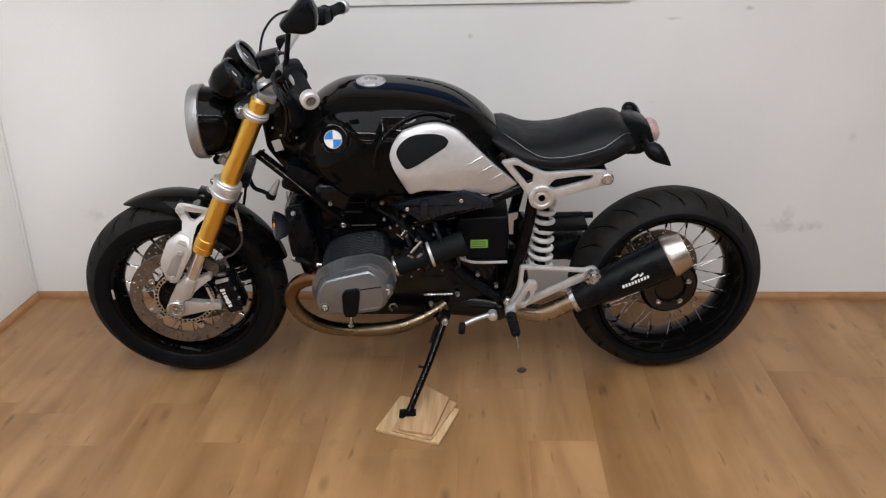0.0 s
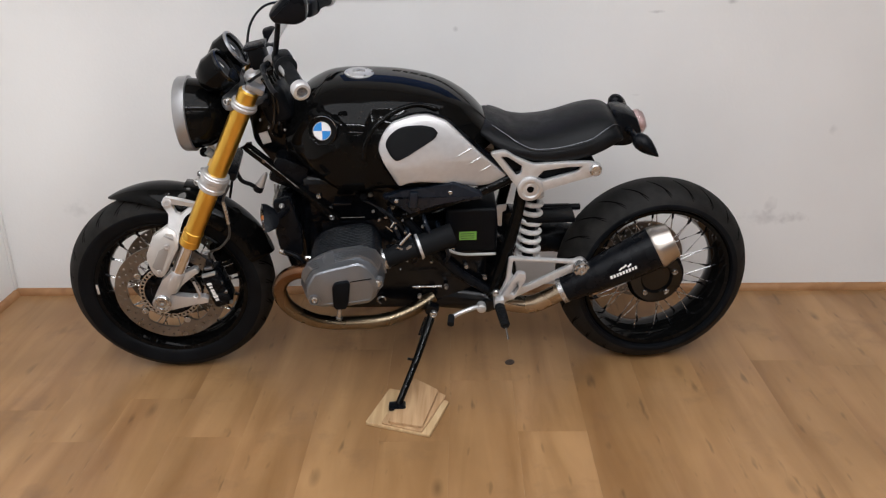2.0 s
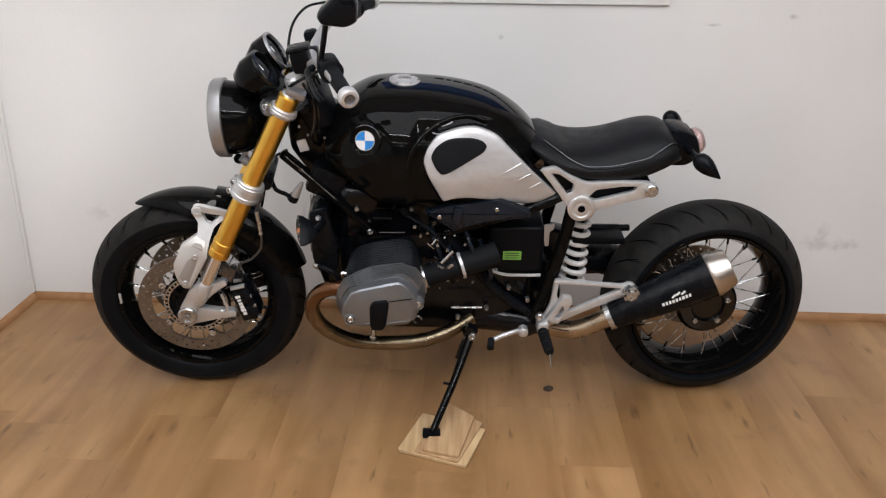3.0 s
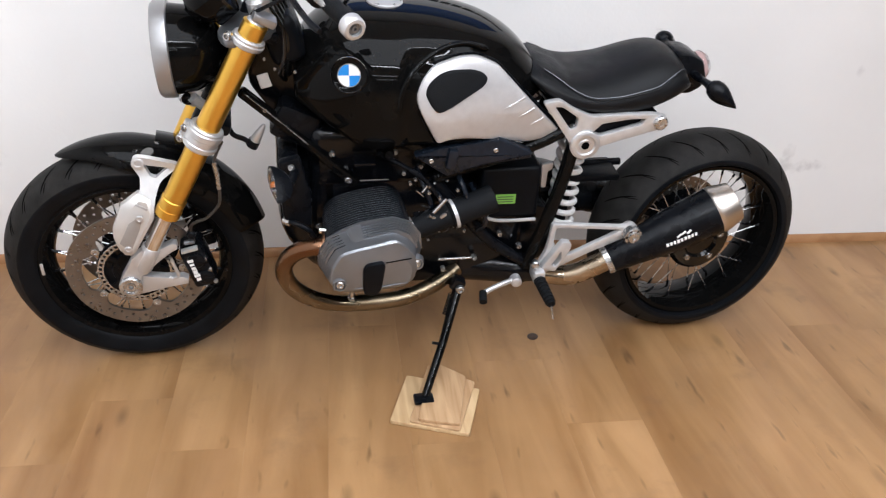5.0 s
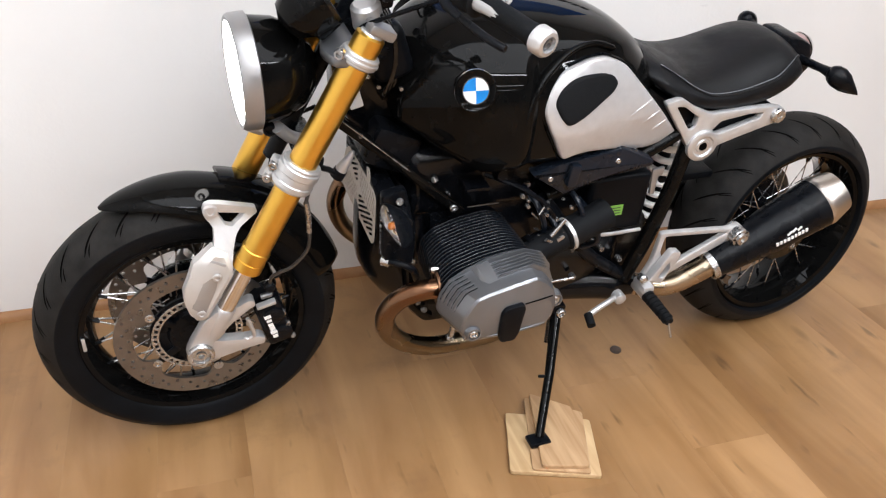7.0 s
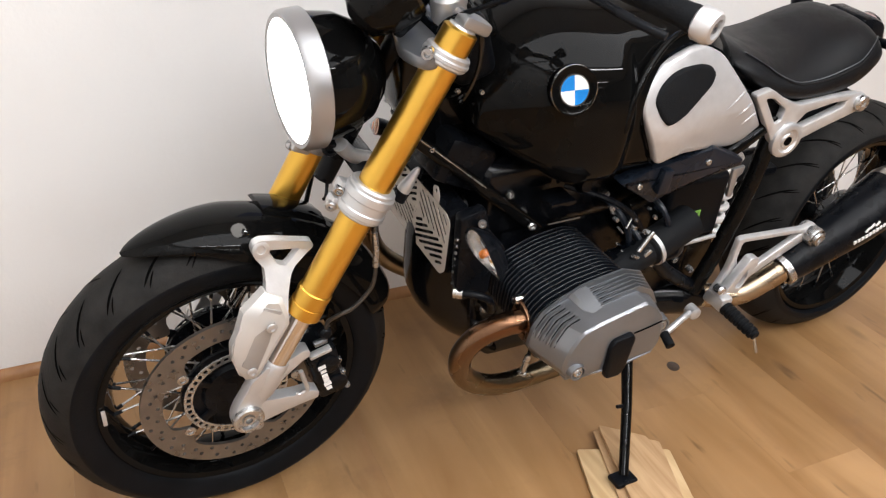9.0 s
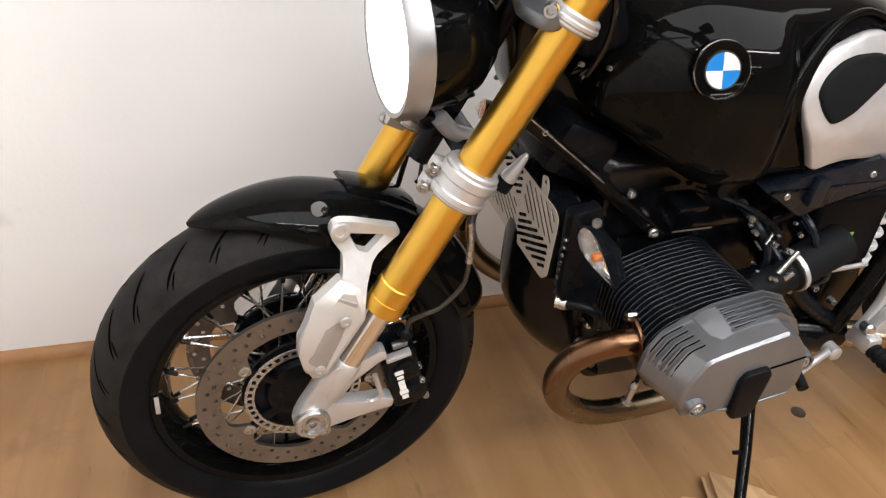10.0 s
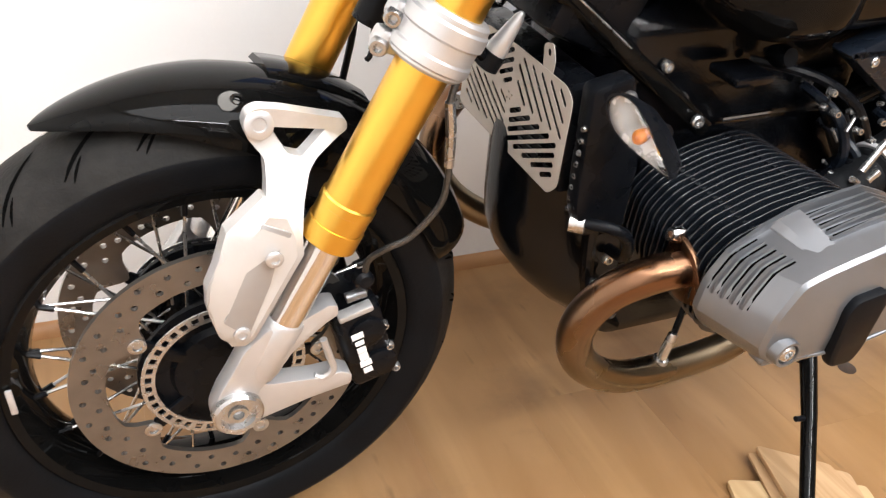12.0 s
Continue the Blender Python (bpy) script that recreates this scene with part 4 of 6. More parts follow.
# filler cap
CA = Vector((0.05, -0.05, 1)).normalized()
cap = P("filler_cap", lathe(B(), [(-0.006, 0.040), (0.004, 0.040), (0.006, 0.037), (0.004, 0.033), (0.006, 0.030), (0.008, 0.012), (0.008, 0)], (-0.128, -0.012, 0.9575), CA, 40), M_ALU, bike, "round silver filler cap")
P("cap_latch", block(B(), (-0.128, -0.012, 0.9675), (0.034, 0.012, 0.006), None, 0.002), M_STEEL, cap, "raised latch")
for k in range(6):
    a = 2 * math.pi * k / 6
    bolt((-0.128 + 0.0355 * math.cos(a), -0.012 + 0.0355 * math.sin(a), 0.9615), CA, 0.003, 0.003, M_STEEL, cap)

# round badge on each side, quartered
for s in (-1, 1):
    o = Vector((-0.220, s * 0.192, 0.864))
    ax = Vector((-0.16, s, 0.30)).normalized()
    bd = P("badge", lathe(B(), [(-0.012, 0.0375), (0.002, 0.0375), (0.004, 0.0355), (0.003, 0.033), (0.0035, 0)], o, ax, 48), M_GLOSS, bike, "black round badge")
    P("badge_rim", lathe(B(), [(0.001, 0.0385), (0.003, 0.0385), (0.0045, 0.0375), (0.003, 0.0365), (0.001, 0.0365)], o, ax, 48, loop=True), M_CHROME, bd, "chrome rim")
    P("badge_ring", lathe(B(), [(0.003, 0.0245), (0.005, 0.0245), (0.005, 0.0228), (0.003, 0.0228)], o, ax, 40, loop=True), M_CHROME, bd, "thin chrome ring")
    e1 = Vector((1, 0, 0)) - ax * ax.x
    e1.normalize()
    e2 = ax.cross(e1) * (1 if ax.cross(e1).z > 0 else -1)
    for q in range(4):
        bm = B()
        vs = [bm.verts.new(o + ax * 0.0050)]
        for k in range(9):
            t = math.pi / 2 * (q + k / 8)
            vs.append(bm.verts.new(o + ax * 0.0050 + (e1 * math.cos(t) + e2 * math.sin(t)) * 0.0228))
        bm.faces.new(vs)
        r = bmesh.ops.extrude_face_region(bm, geom=bm.faces[:])
        for v in r["geom"]:
            if isinstance(v, bmesh.types.BMVert):
                v.co -= ax * 0.002
        P("badge_field", bm, M_LOGO_WHITE if q % 2 == 0 else M_LOGO_BLUE, bd, "white field" if q % 2 == 0 else "blue field")


def side_y(x, z):
    """Half width of the intake panel's face."""
    return 0.208 - 0.25 * max(0.0, x) - 0.4 * max(0.0, -0.02 - x) ** 1.5 - 0.85 * max(0.0, z - 0.76) ** 1.5 - 0.18 * max(0, 0.76 - z)


PAN = [(-0.080, 0.813), (-0.068, 0.848), (-0.042, 0.875), (0.012, 0.890), (0.056, 0.889), (0.105, 0.868), (0.165, 0.806), (0.225, 0.744), (0.281, 0.686), (0.270, 0.678), (0.195, 0.672), (0.115, 0.694), (0.030, 0.711), (-0.005, 0.712), (-0.028, 0.701), (-0.048, 0.740), (-0.068, 0.778)]
PIN = [(-0.062, 0.822), (-0.049, 0.846), (-0.024, 0.864), (0.004, 0.869), (0.045, 0.866), (0.072, 0.857), (0.084, 0.843), (0.074, 0.829), (0.033, 0.809), (-0.022, 0.782), (-0.034, 0.780), (-0.048, 0.794)]
STR = [((0.122, 0.772), (0.172, 0.794)), ((0.160, 0.748), (0.197, 0.766)), ((0.195, 0.722), (0.225, 0.737))]


def shell(outline, depth, inset, lift, s, k=3, strakes=False):
    """A domed plate: outline rings shrinking towards the middle, wrapped on the panel's curved face."""
    c = Vector((sum(p[0] for p in outline) / len(outline), sum(p[1] for p in outline) / len(outline)))
    r = round_outline(outline, 0.016, 3)
    o = []
    for a, b in zip(r, r[1:] + r[:1]):
        m = max(1, int((b - a).length / 0.015))
        o += [a.lerp(b, i / m) for i in range(m)]
    bm = B()
    rings = []
    for f, h in ((1.0, -depth), (1.0, -0.002), (1 - inset * 0.2, lift * 0.7), (1 - inset * 0.6, lift), (0.82, lift), (0.62, lift), (0.42, lift), (0.2, lift)):
        ring = []
        for p in o:
            q = c + (p - c) * f
            hh = h
            if strakes and f < 1:
                for a, b in STR:
                    a, b = Vector(a), Vector(b)
                    d = (b - a).normalized()
                    t = (q - a).dot(d) / (b - a).length
                    w = (q - a).dot(Vector((-d.y, d.x)))
                    if 0 < t < 1.2:
                        hh -= 0.003 * math.exp(-(w / 0.006) ** 2) * min(1, t * 3)
            ring.append(bm.verts.new((q.x, s * (side_y(q.x, q.y) + hh), q.y)))
        rings.append(ring)
    ring_faces(bm, rings)
    return bm


for s in (-1, 1):
    pan = P("intake_panel", shell(PAN, 0.05, 0.06, 0.004, s), M_PANEL, bike, "brushed aluminium intake cover panel", sharp=50)
    P("knee_pad", shell(PIN, 0.004, 0.16, 0.0085, s), M_GRIP, pan, "black rubber knee pad", sharp=50)
    for (ax_, az), (bx, bz) in STR:
        bm = B()
        n = 8
        rows = []
        for i in range(n + 1):
            t = i / n
            x, z = ax_ + (bx - ax_) * t, az + (bz - az) * t
            w = 0.0010 + 0.0030 * t
            y = side_y(x, z) + 0.0044
            rows.append([bm.verts.new((x + w * 0.4, s * y, z - w)), bm.verts.new((x, s * (y + 0.0014 * min(1, t * 2)), z)), bm.verts.new((x - w * 0.3, s * y, z + w * 0.7)), bm.verts.new((x, s * (y - 0.004), z))])
        ring_faces(bm, rows)
        P("strake", bm, M_PANEL, pan, "raised strake")

# ---- seat ----
st = B()
SEAT = [(0.196, 0.836, 0.806, 0.096), (0.225, 0.842, 0.782, 0.122), (0.262, 0.833, 0.758, 0.132), (0.300, 0.820, 0.743, 0.137), (0.350, 0.816, 0.731, 0.140), (0.415, 0.826, 0.726, 0.140), (0.490, 0.851, 0.733, 0.136), (0.545, 0.858, 0.752, 0.126), (0.580, 0.842, 0.768, 0.110), (0.601, 0.800, 0.776, 0.092)]
srows = spline([(a, b, c) for a, b, c, d in SEAT], 4)
swid = spline([(a, d, 0) for a, b, c, d in SEAT], 4)
rings = []
for p, w in zip(srows, swid):
    x, zt, zb, hw = p.x, p.y, p.z, w.y
    zt -= 0.010
    h = zt - zb
    half = [(0, zt), (0.35, zt - 0.02 * h), (0.62, zt - 0.10 * h), (0.80, zt - 0.24 * h), (0.90, zt - 0.40 * h), (0.93, zt - 0.46 * h), (0.99, zt - 0.58 * h), (1.0, zt - 0.80 * h), (0.93, zb), (0.5, zb)]
    full = [(-hw * a, b) for a, b in half] + [(hw * half[k][0], half[k][1]) for k in range(len(half) - 1, 0, -1)]
    rings.append([st.verts.new((x, a, b)) for a, b in full])
ring_faces(st, rings)
seat = P("seat", st, M_LEATHER, bike, "black leather seat with a stitched seam", sharp=70)
md = seat.modifiers.new("smooth", "SUBSURF")
md.levels = md.render_levels = 1
SIDE = ((0.0, 0.0), (0.35, 0.02), (0.62, 0.10), (0.80, 0.24), (0.90, 0.40), (0.93, 0.46), (0.99, 0.58))


def seat_side(f):
    """How far down the seat's side lies at the share f of its half width."""
    for (a, da), (b, db) in zip(SIDE, SIDE[1:]):
        if f <= b:
            return da + (db - da) * (f - a) / (b - a)
    return SIDE[-1][1]


# wavy seam: high at the nose, low along the rider's legs, high again at the tail
for s in (-1, 1):
    for off in (0.0, 0.022):
        pts = []
        for p, w in list(zip(srows, swid))[5:-2]:
            u = (p.x - 0.225) / 0.35
            f = 0.955 - 0.33 * max(0.0, 1 - u / 0.35) ** 1.6 - 0.16 * max(0.0, (u - 0.78) / 0.22) ** 1.5 - off
            zt = p.y - 0.010
            pts.append((p.x, s * (w.y * f + 0.0008), zt - seat_side(f) * (zt - p.z) + 0.0008))
        P("seam", tube(B(), pts, 0.0016 if off == 0 else 0.0009, 6), M_LEATHER if off == 0 else M_COVER, seat, "stitched seam")

# tail
tl = B()
prism(tl, round_outline([(0.575, 0.842), (0.612, 0.840), (0.645, 0.824), (0.664, 0.772), (0.648, 0.752), (0.622, 0.738), (0.565, 0.740)], 0.010), (), -0.050, 0.050, 0.010)
tail = P("tail", tl, M_SATIN, bike, "black tail piece")
P("tail_lamp", lathe(B(), [(0, 0.028), (0.012, 0.026), (0.020, 0.018), (0.022, 0)], (0.648, 0, 0.792), (0.95, 0, 0.30), 28), M_RED, tail, "clear and red tail lamp")
P("tail_lens", lathe(B(), [(0.0, 0.036), (0.018, 0.035), (0.030, 0.024), (0.034, 0)], (0.648, 0, 0.792), (0.95, 0, 0.30), 28), M_CLEAR, tail, "clear outer lens")
for s in (-1, 1):
    P("signal_stalk", tube(B(), [(0.620, s * 0.04, 0.792), (0.622, s * 0.120, 0.800), (0.625, s * 0.150, 0.800)], [0.010, 0.009, 0.013], 12), M_SATIN, tail, "black stalk")
    sa_ = Vector((0.66, s * 0.42, -0.50)).normalized()
    sg = P("rear_signal", lathe(B(), [(0.0, 0.003), (0.003, 0.012), (0.012, 0.020), (0.026, 0.0235), (0.042, 0.0215), (0.062, 0.013), (0.080, 0.005), (0.086, 0.001)], (0.612, s * 0.150, 0.812), sa_, 24), M_SATIN, tail, "black teardrop turn signal")
    P("signal_lens", lathe(B(), [(0.024, 0.022), (0.042, 0.0205), (0.062, 0.012), (0.078, 0.003)], Vector((0.612, s * 0.150, 0.812)) + Vector((0.004, s * 0.0, -0.0035)), sa_, 24), M_CLEAR, sg, "clear lens")

# gloss black recess that the panel sits in
for s in (-1, 1):
    wide = [(0.06 + (a - 0.06) * 1.045, 0.79 + (b - 0.79) * 1.04) for a, b in PAN]
    P("panel_recess", shell(wide, 0.05, 0.05, -0.012, s), M_SATIN, tank, "gloss black edge round the panel")

# gloss lip of the tank that runs round the front and top of the panel
for s in (-1, 1):
    lip = [(-0.116, 0.780), (-0.113, 0.815), (-0.104, 0.842), (-0.080, 0.873), (-0.042, 0.897), (-0.004, 0.908), (0.040, 0.908), (0.085, 0.893)]
    P("tank_lip", tube(B(), spline([(a, s * (tank_y(a, b) - 0.004), b) for a, b in lip], 5), [0.002] + [0.0062] * 34 + [0.002], 10), M_GLOSS, tank, "gloss black lip round the panel")

# black core between the subframe brackets
P("subframe_core", prism(B(), round_outline([(0.235, 0.765), (0.350, 0.728), (0.520, 0.728), (0.520, 0.702), (0.38, 0.662), (0.32, 0.645), (0.28, 0.70)], 0.01), (), -0.124, 0.124, 0.004), M_PLASTIC, bike, "black subframe core")
# silver subframe brackets
for s in (-1, 1):
    y0, y1 = sorted((s * 0.128, s * 0.146))
    out = round_outline([(0.222, 0.768), (0.262, 0.776), (0.300, 0.752), (0.345, 0.732), (0.420, 0.736), (0.500, 0.735), (0.532, 0.728), (0.535, 0.702), (0.512, 0.692), (0.440, 0.672), (0.375, 0.652), (0.355, 0.634), (0.318, 0.634), (0.300, 0.662), (0.270, 0.705)], 0.010)
    h1 = round_outline([(0.252, 0.758), (0.272, 0.756), (0.312, 0.728), (0.310, 0.706), (0.296, 0.700)], 0.005)
    h2 = round_outline([(0.352, 0.690), (0.372, 0.712), (0.440, 0.722), (0.478, 0.722), (0.470, 0.708), (0.375, 0.682)], 0.004)
    sb = P("subframe_bracket", prism(B(), out, [h1, h2], y0, y1, 0.003), M_BRUSH, bike, "silver forged subframe bracket")
    P("pivot_ring", lathe(B(), [(0, 0.036), (0.010, 0.036), (0.013, 0.032), (0.013, 0.025), (0.009, 0.022), (0.009, 0.016), (0.012, 0.014), (0.012, 0.010), (0.0, 0.009), (0, 0)], (0.336, s * 0.142, 0.661), (0, s, 0), 36), M_ALU, sb, "round silver pivot boss")
    # solid black disc paints the shade of the pivot's hollow
    P("pivot_shade", lathe(B(), [(0, 0.0095), (0.0125, 0.0095), (0.0125, 0)], (0.336, s * 0.142, 0.661), (0, s, 0), 20), M_SHADE, sb, "black disc painting the shaded hollow")
    P("end_cap", lathe(B(), [(0, 0.017), (0.010, 0.017), (0.013, 0.014), (0.013, 0.006), (0.010, 0.005), (0.010, 0)], (0.515, s * 0.143, 0.713), (0, s, 0), 24), M_STEEL, sb, "steel end cap")

# ---- frame and engine ----
frame_ob = P("frame", tube(B(), spline([(-0.395, 0, 0.80), (-0.30, 0, 0.80), (0.10, 0, 0.72)], 5), 0.035, 14), M_SATIN, bike, "black tubular steel frame")
for s in (-1, 1):
    fa, fe = Vector((-0.452, 0.781)) if s < 0 else Vector((-0.390, 0.728)), Vector((-0.200, 0.568))
    fd_ = (fe - fa).normalized()
    fnn = Vector((-fd_.y, fd_.x)) * 0.011

    def spar_y(x):
        return 0.142 - 0.056 * min(1.0, max(0.0, (-0.220 - x) / 0.20))
    P("frame_tube", prism(B(), round_outline([fa + fnn, fa.lerp(fe, 0.33) + fnn, fa.lerp(fe, 0.66) + fnn, fe + fnn, fe - fnn, fa.lerp(fe, 0.66) - fnn, fa.lerp(fe, 0.33) - fnn, fa - fnn], 0.008), (), -0.030, 0.0, 0.006, at=lambda x, y, z: (x, s * (spar_y(x) + y), z)), M_GLOSS, frame_ob, "gloss black front frame spar")
    # added steel strip draws the highlight along the black spar
    ea, eb = Vector((fa.x + 0.012, fa.y - 0.003)), Vector((fa.x + 0.145, fa.y - 0.115))
    P("spar_highlight", tube(B(), [(q.x, s * (spar_y(q.x) + 0.0005), q.y) for q in (ea, ea.lerp(eb, 0.5), eb)], 0.0014, 8), M_STEEL, frame_ob, "thin steel strip drawn as the spar's highlight")
    for q, r_ in (((-0.221, 0.585), 0.008), ((-0.400, 0.742), 0.005)):
        bolt((q[0], s * (spar_y(q[0]) - 0.001), q[1]), (0, s, 0), r_, 0.006, M_STEEL, frame_ob)
    P("frame_tube", tube(B(), spline([(-0.02, s * 0.145, 0.585), (0.10, s * 0.142, 0.622), (0.22, s * 0.135, 0.660), (0.31, s * 0.125, 0.70)], 5), 0.015, 12), M_GLOSS, frame_ob, "gloss black frame tube")
    P("frame_tube", tube(B(), spline([(0.318, s * 0.125, 0.66), (0.300, s * 0.130, 0.55), (0.270, s * 0.130, 0.42), (0.235, s * 0.125, 0.30)], 5), 0.017, 12), M_GLOSS, frame_ob, "gloss black rear frame tube")
    P("frame_tube", tube(B(), spline([(-0.02, s * 0.135, 0.575), (0.06, s * 0.130, 0.47), (0.14, s * 0.125, 0.38), (0.235, s * 0.120, 0.31)], 5), 0.015, 12), M_SATIN, frame_ob, "black lower frame tube")
    P("step_tube", tube(B(), [(0.000, s * 0.150, 0.352), (0.085, s * 0.150, 0.352)], 0.0035, 10), M_STEEL, frame_ob, "thin steel rod")
    # plate below the panel
    y0, y1 = sorted((s * 0.150, s * 0.182))
    pl = P("side_plate", prism(B(), round_outline([(-0.074, 0.660), (-0.020, 0.680), (0.120, 0.700), (0.200, 0.662), (0.200, 0.648), (0.085, 0.632), (0.002, 0.607)], 0.003), (), y0, y1, 0.006), M_PLATE, bike, "black plate below the intake panel")
    for p in ((-0.036, 0.650), (0.112, 0.672)):
        bolt((p[0], s * 0.181, p[1]), (0, s, 0), 0.006, 0.004, M_STEEL, pl)
    P("plate_rib", block(B(), (0.010, s * 0.188, 0.657), (0.024, 0.020, 0.050), Matrix.Rotation(radians(8), 4, "Y"), 0.006), M_PLATE, pl, "raised rib")

eng = B()
prism(eng, round_outline([(-0.285, 0.650), (-0.300, 0.590), (-0.305, 0.510), (-0.303, 0.430), (-0.298, 0.350), (-0.285, 0.285), (-0.255, 0.245), (0.02, 0.240), (0.20, 0.300), (0.23, 0.42), (0.12, 0.520), (-0.05, 0.600), (-0.28, 0.660)], 0.03), (), -0.105, 0.105, 0.028)
engine = P("engine", eng, M_ENGINE, bike, "black flat twin engine block")
nose = B()
rings = []
for x, hw, z0, z1 in ((-0.280, 0.104, 0.262, 0.640), (-0.310, 0.098, 0.285, 0.628), (-0.340, 0.080, 0.315, 0.605), (-0.365, 0.058, 0.350, 0.580), (-0.380, 0.034, 0.385, 0.550), (-0.386, 0.012, 0.420, 0.520)):
    row = []
    for k in range(28):
        a = 2 * math.pi * k / 28
        c_, s_ = math.cos(a), math.sin(a)
        e_ = (abs(c_) ** 3 + abs(s_) ** 3) ** (-1 / 3)
        row.append(nose.verts.new((x, hw * c_ * e_, (z0 + z1) / 2 + (z1 - z0) / 2 * s_ * e_)))
    rings.append(row)
ring_faces(nose, rings)
P("front_cover", nose, M_ENGINE, engine, "rounded black front engine cover")
for s in (-1, 1):
    P("crankcase_rib", tube(B(), spline([(-0.292, s * 0.104, 0.600), (-0.304, s * 0.106, 0.50), (-0.302, s * 0.106, 0.40), (-0.285, s * 0.106, 0.315), (-0.24, s * 0.106, 0.275)], 5), 0.008, 8), M_ENGINE, engine, "cast rib")
    for q in ((-0.292, 0.445), (-0.280, 0.395), (-0.290, 0.360), (-0.275, 0.330), (-0.258, 0.305), (-0.225, 0.600), (-0.255, 0.640), (-0.11, 0.640), (-0.05, 0.60)):
        bolt((q[0], s * 0.112, q[1]), (0, s, 0), 0.007, 0.008, M_STEEL, engine)
    P("breather_hose", tube(B(), spline([(-0.362, s * 0.162, 0.492), (-0.340, s * 0.180, 0.494), (-0.316, s * 0.186, 0.480), (-0.300, s * 0.170, 0.440), (-0.285, s * 0.120, 0.415)], 5), 0.007, 10), M_SATIN, engine, "black breather hose")
    P("hose_ring", lathe(B(), [(0, 0.011), (0.016, 0.011), (0.018, 0.008)], (-0.370, s * 0.154, 0.491), (0.8, s * 0.6, 0), 14), M_STEEL, engine, "steel hose fitting")
P("gearbox", block(B(), (0.10, 0, 0.40), (0.26, 0.20, 0.24), None, 0.03, 3), M_ENGINE, engine, "black gearbox")
P("gearbox_rear", prism(B(), round_outline([(0.10, 0.285), (0.10, 0.500), (0.200, 0.490), (0.300, 0.440), (0.320, 0.340), (0.290, 0.275)], 0.02), (), -0.075, 0.075, 0.012), M_ENGINE, engine, "black gearbox end")
P("upper_housing", block(B(), (-0.13, 0, 0.62), (0.36, 0.22, 0.16), None, 0.03, 3), M_ENGINE, engine, "black airbox under the tank")

# valve cover outlines (x, z): at the cylinder joint, at the ridge, and round the flat face
COVER = ((0.298, [(-0.302, 0.464), (-0.297, 0.498), (-0.279, 0.527), (-0.242, 0.545), (-0.206, 0.556), (-0.138, 0.568), (-0.102, 0.556), (-0.078, 0.528), (-0.070, 0.490), (-0.080, 0.452), (-0.108, 0.428), (-0.172, 0.418), (-0.252, 0.424), (-0.288, 0.440)]),
         (0.366, [(-0.281, 0.464), (-0.274, 0.500), (-0.255, 0.534), (-0.229, 0.543), (-0.200, 0.550), (-0.136, 0.565), (-0.112, 0.547), (-0.094, 0.523), (-0.088, 0.492), (-0.094, 0.462), (-0.115, 0.442), (-0.175, 0.434), (-0.248, 0.434), (-0.270, 0.444)]),
         (0.380, [(-0.240, 0.472), (-0.236, 0.492), (-0.224, 0.512), (-0.204, 0.517), (-0.180, 0.520), (-0.130, 0.525), (-0.112, 0.516), (-0.103, 0.504), (-0.101, 0.488), (-0.104, 0.470), (-0.114, 0.458), (-0.170, 0.453), (-0.214, 0.451), (-0.234, 0.458)]))


def cover_ring(y):
    """The cover's outline at a distance y from the middle plane, between joint and ridge."""
    t = min(1.0, max(0.0, (y - 0.298) / 0.068))
    return [Vector(a).lerp(Vector(b), t) for a, b in zip(COVER[0][1], COVER[1][1])]


def cover_strip(y, t, k0, k1, lift, s):
    """A thin rib of thickness t that follows the cover's outline from point k0 to k1."""
    ring = cover_ring(y)
    mid = sum(ring, Vector((0, 0))) / len(ring)
    n = int(3 * (k1 - k0))
    bm = B()
    rows = []
    for i in range(n + 1):
        u = k0 + (k1 - k0) * i / n
        k = min(int(u), len(ring) - 2)
        p = ring[k].lerp(ring[k + 1], u - k)
        out = (p - mid).normalized()
        h = lift * min(1.0, 0.25 + 2.2 * min(i, n - i) / n)
        a, b = p - out * 0.004, p + out * h
        rows.append([bm.verts.new((q.x, s * (y + dy), q.y)) for q, dy in ((a, -t), (b, -t * 0.6), (b, t * 0.6), (a, t))])
    ring_faces(bm, rows)
    return bm


FIN = [(-0.290, 0.452), (-0.286, 0.505), (-0.262, 0.530), (-0.206, 0.550), (-0.138, 0.560), (-0.098, 0.545), (-0.076, 0.500), (-0.082, 0.440), (-0.115, 0.412), (-0.250, 0.410), (-0.282, 0.425)]


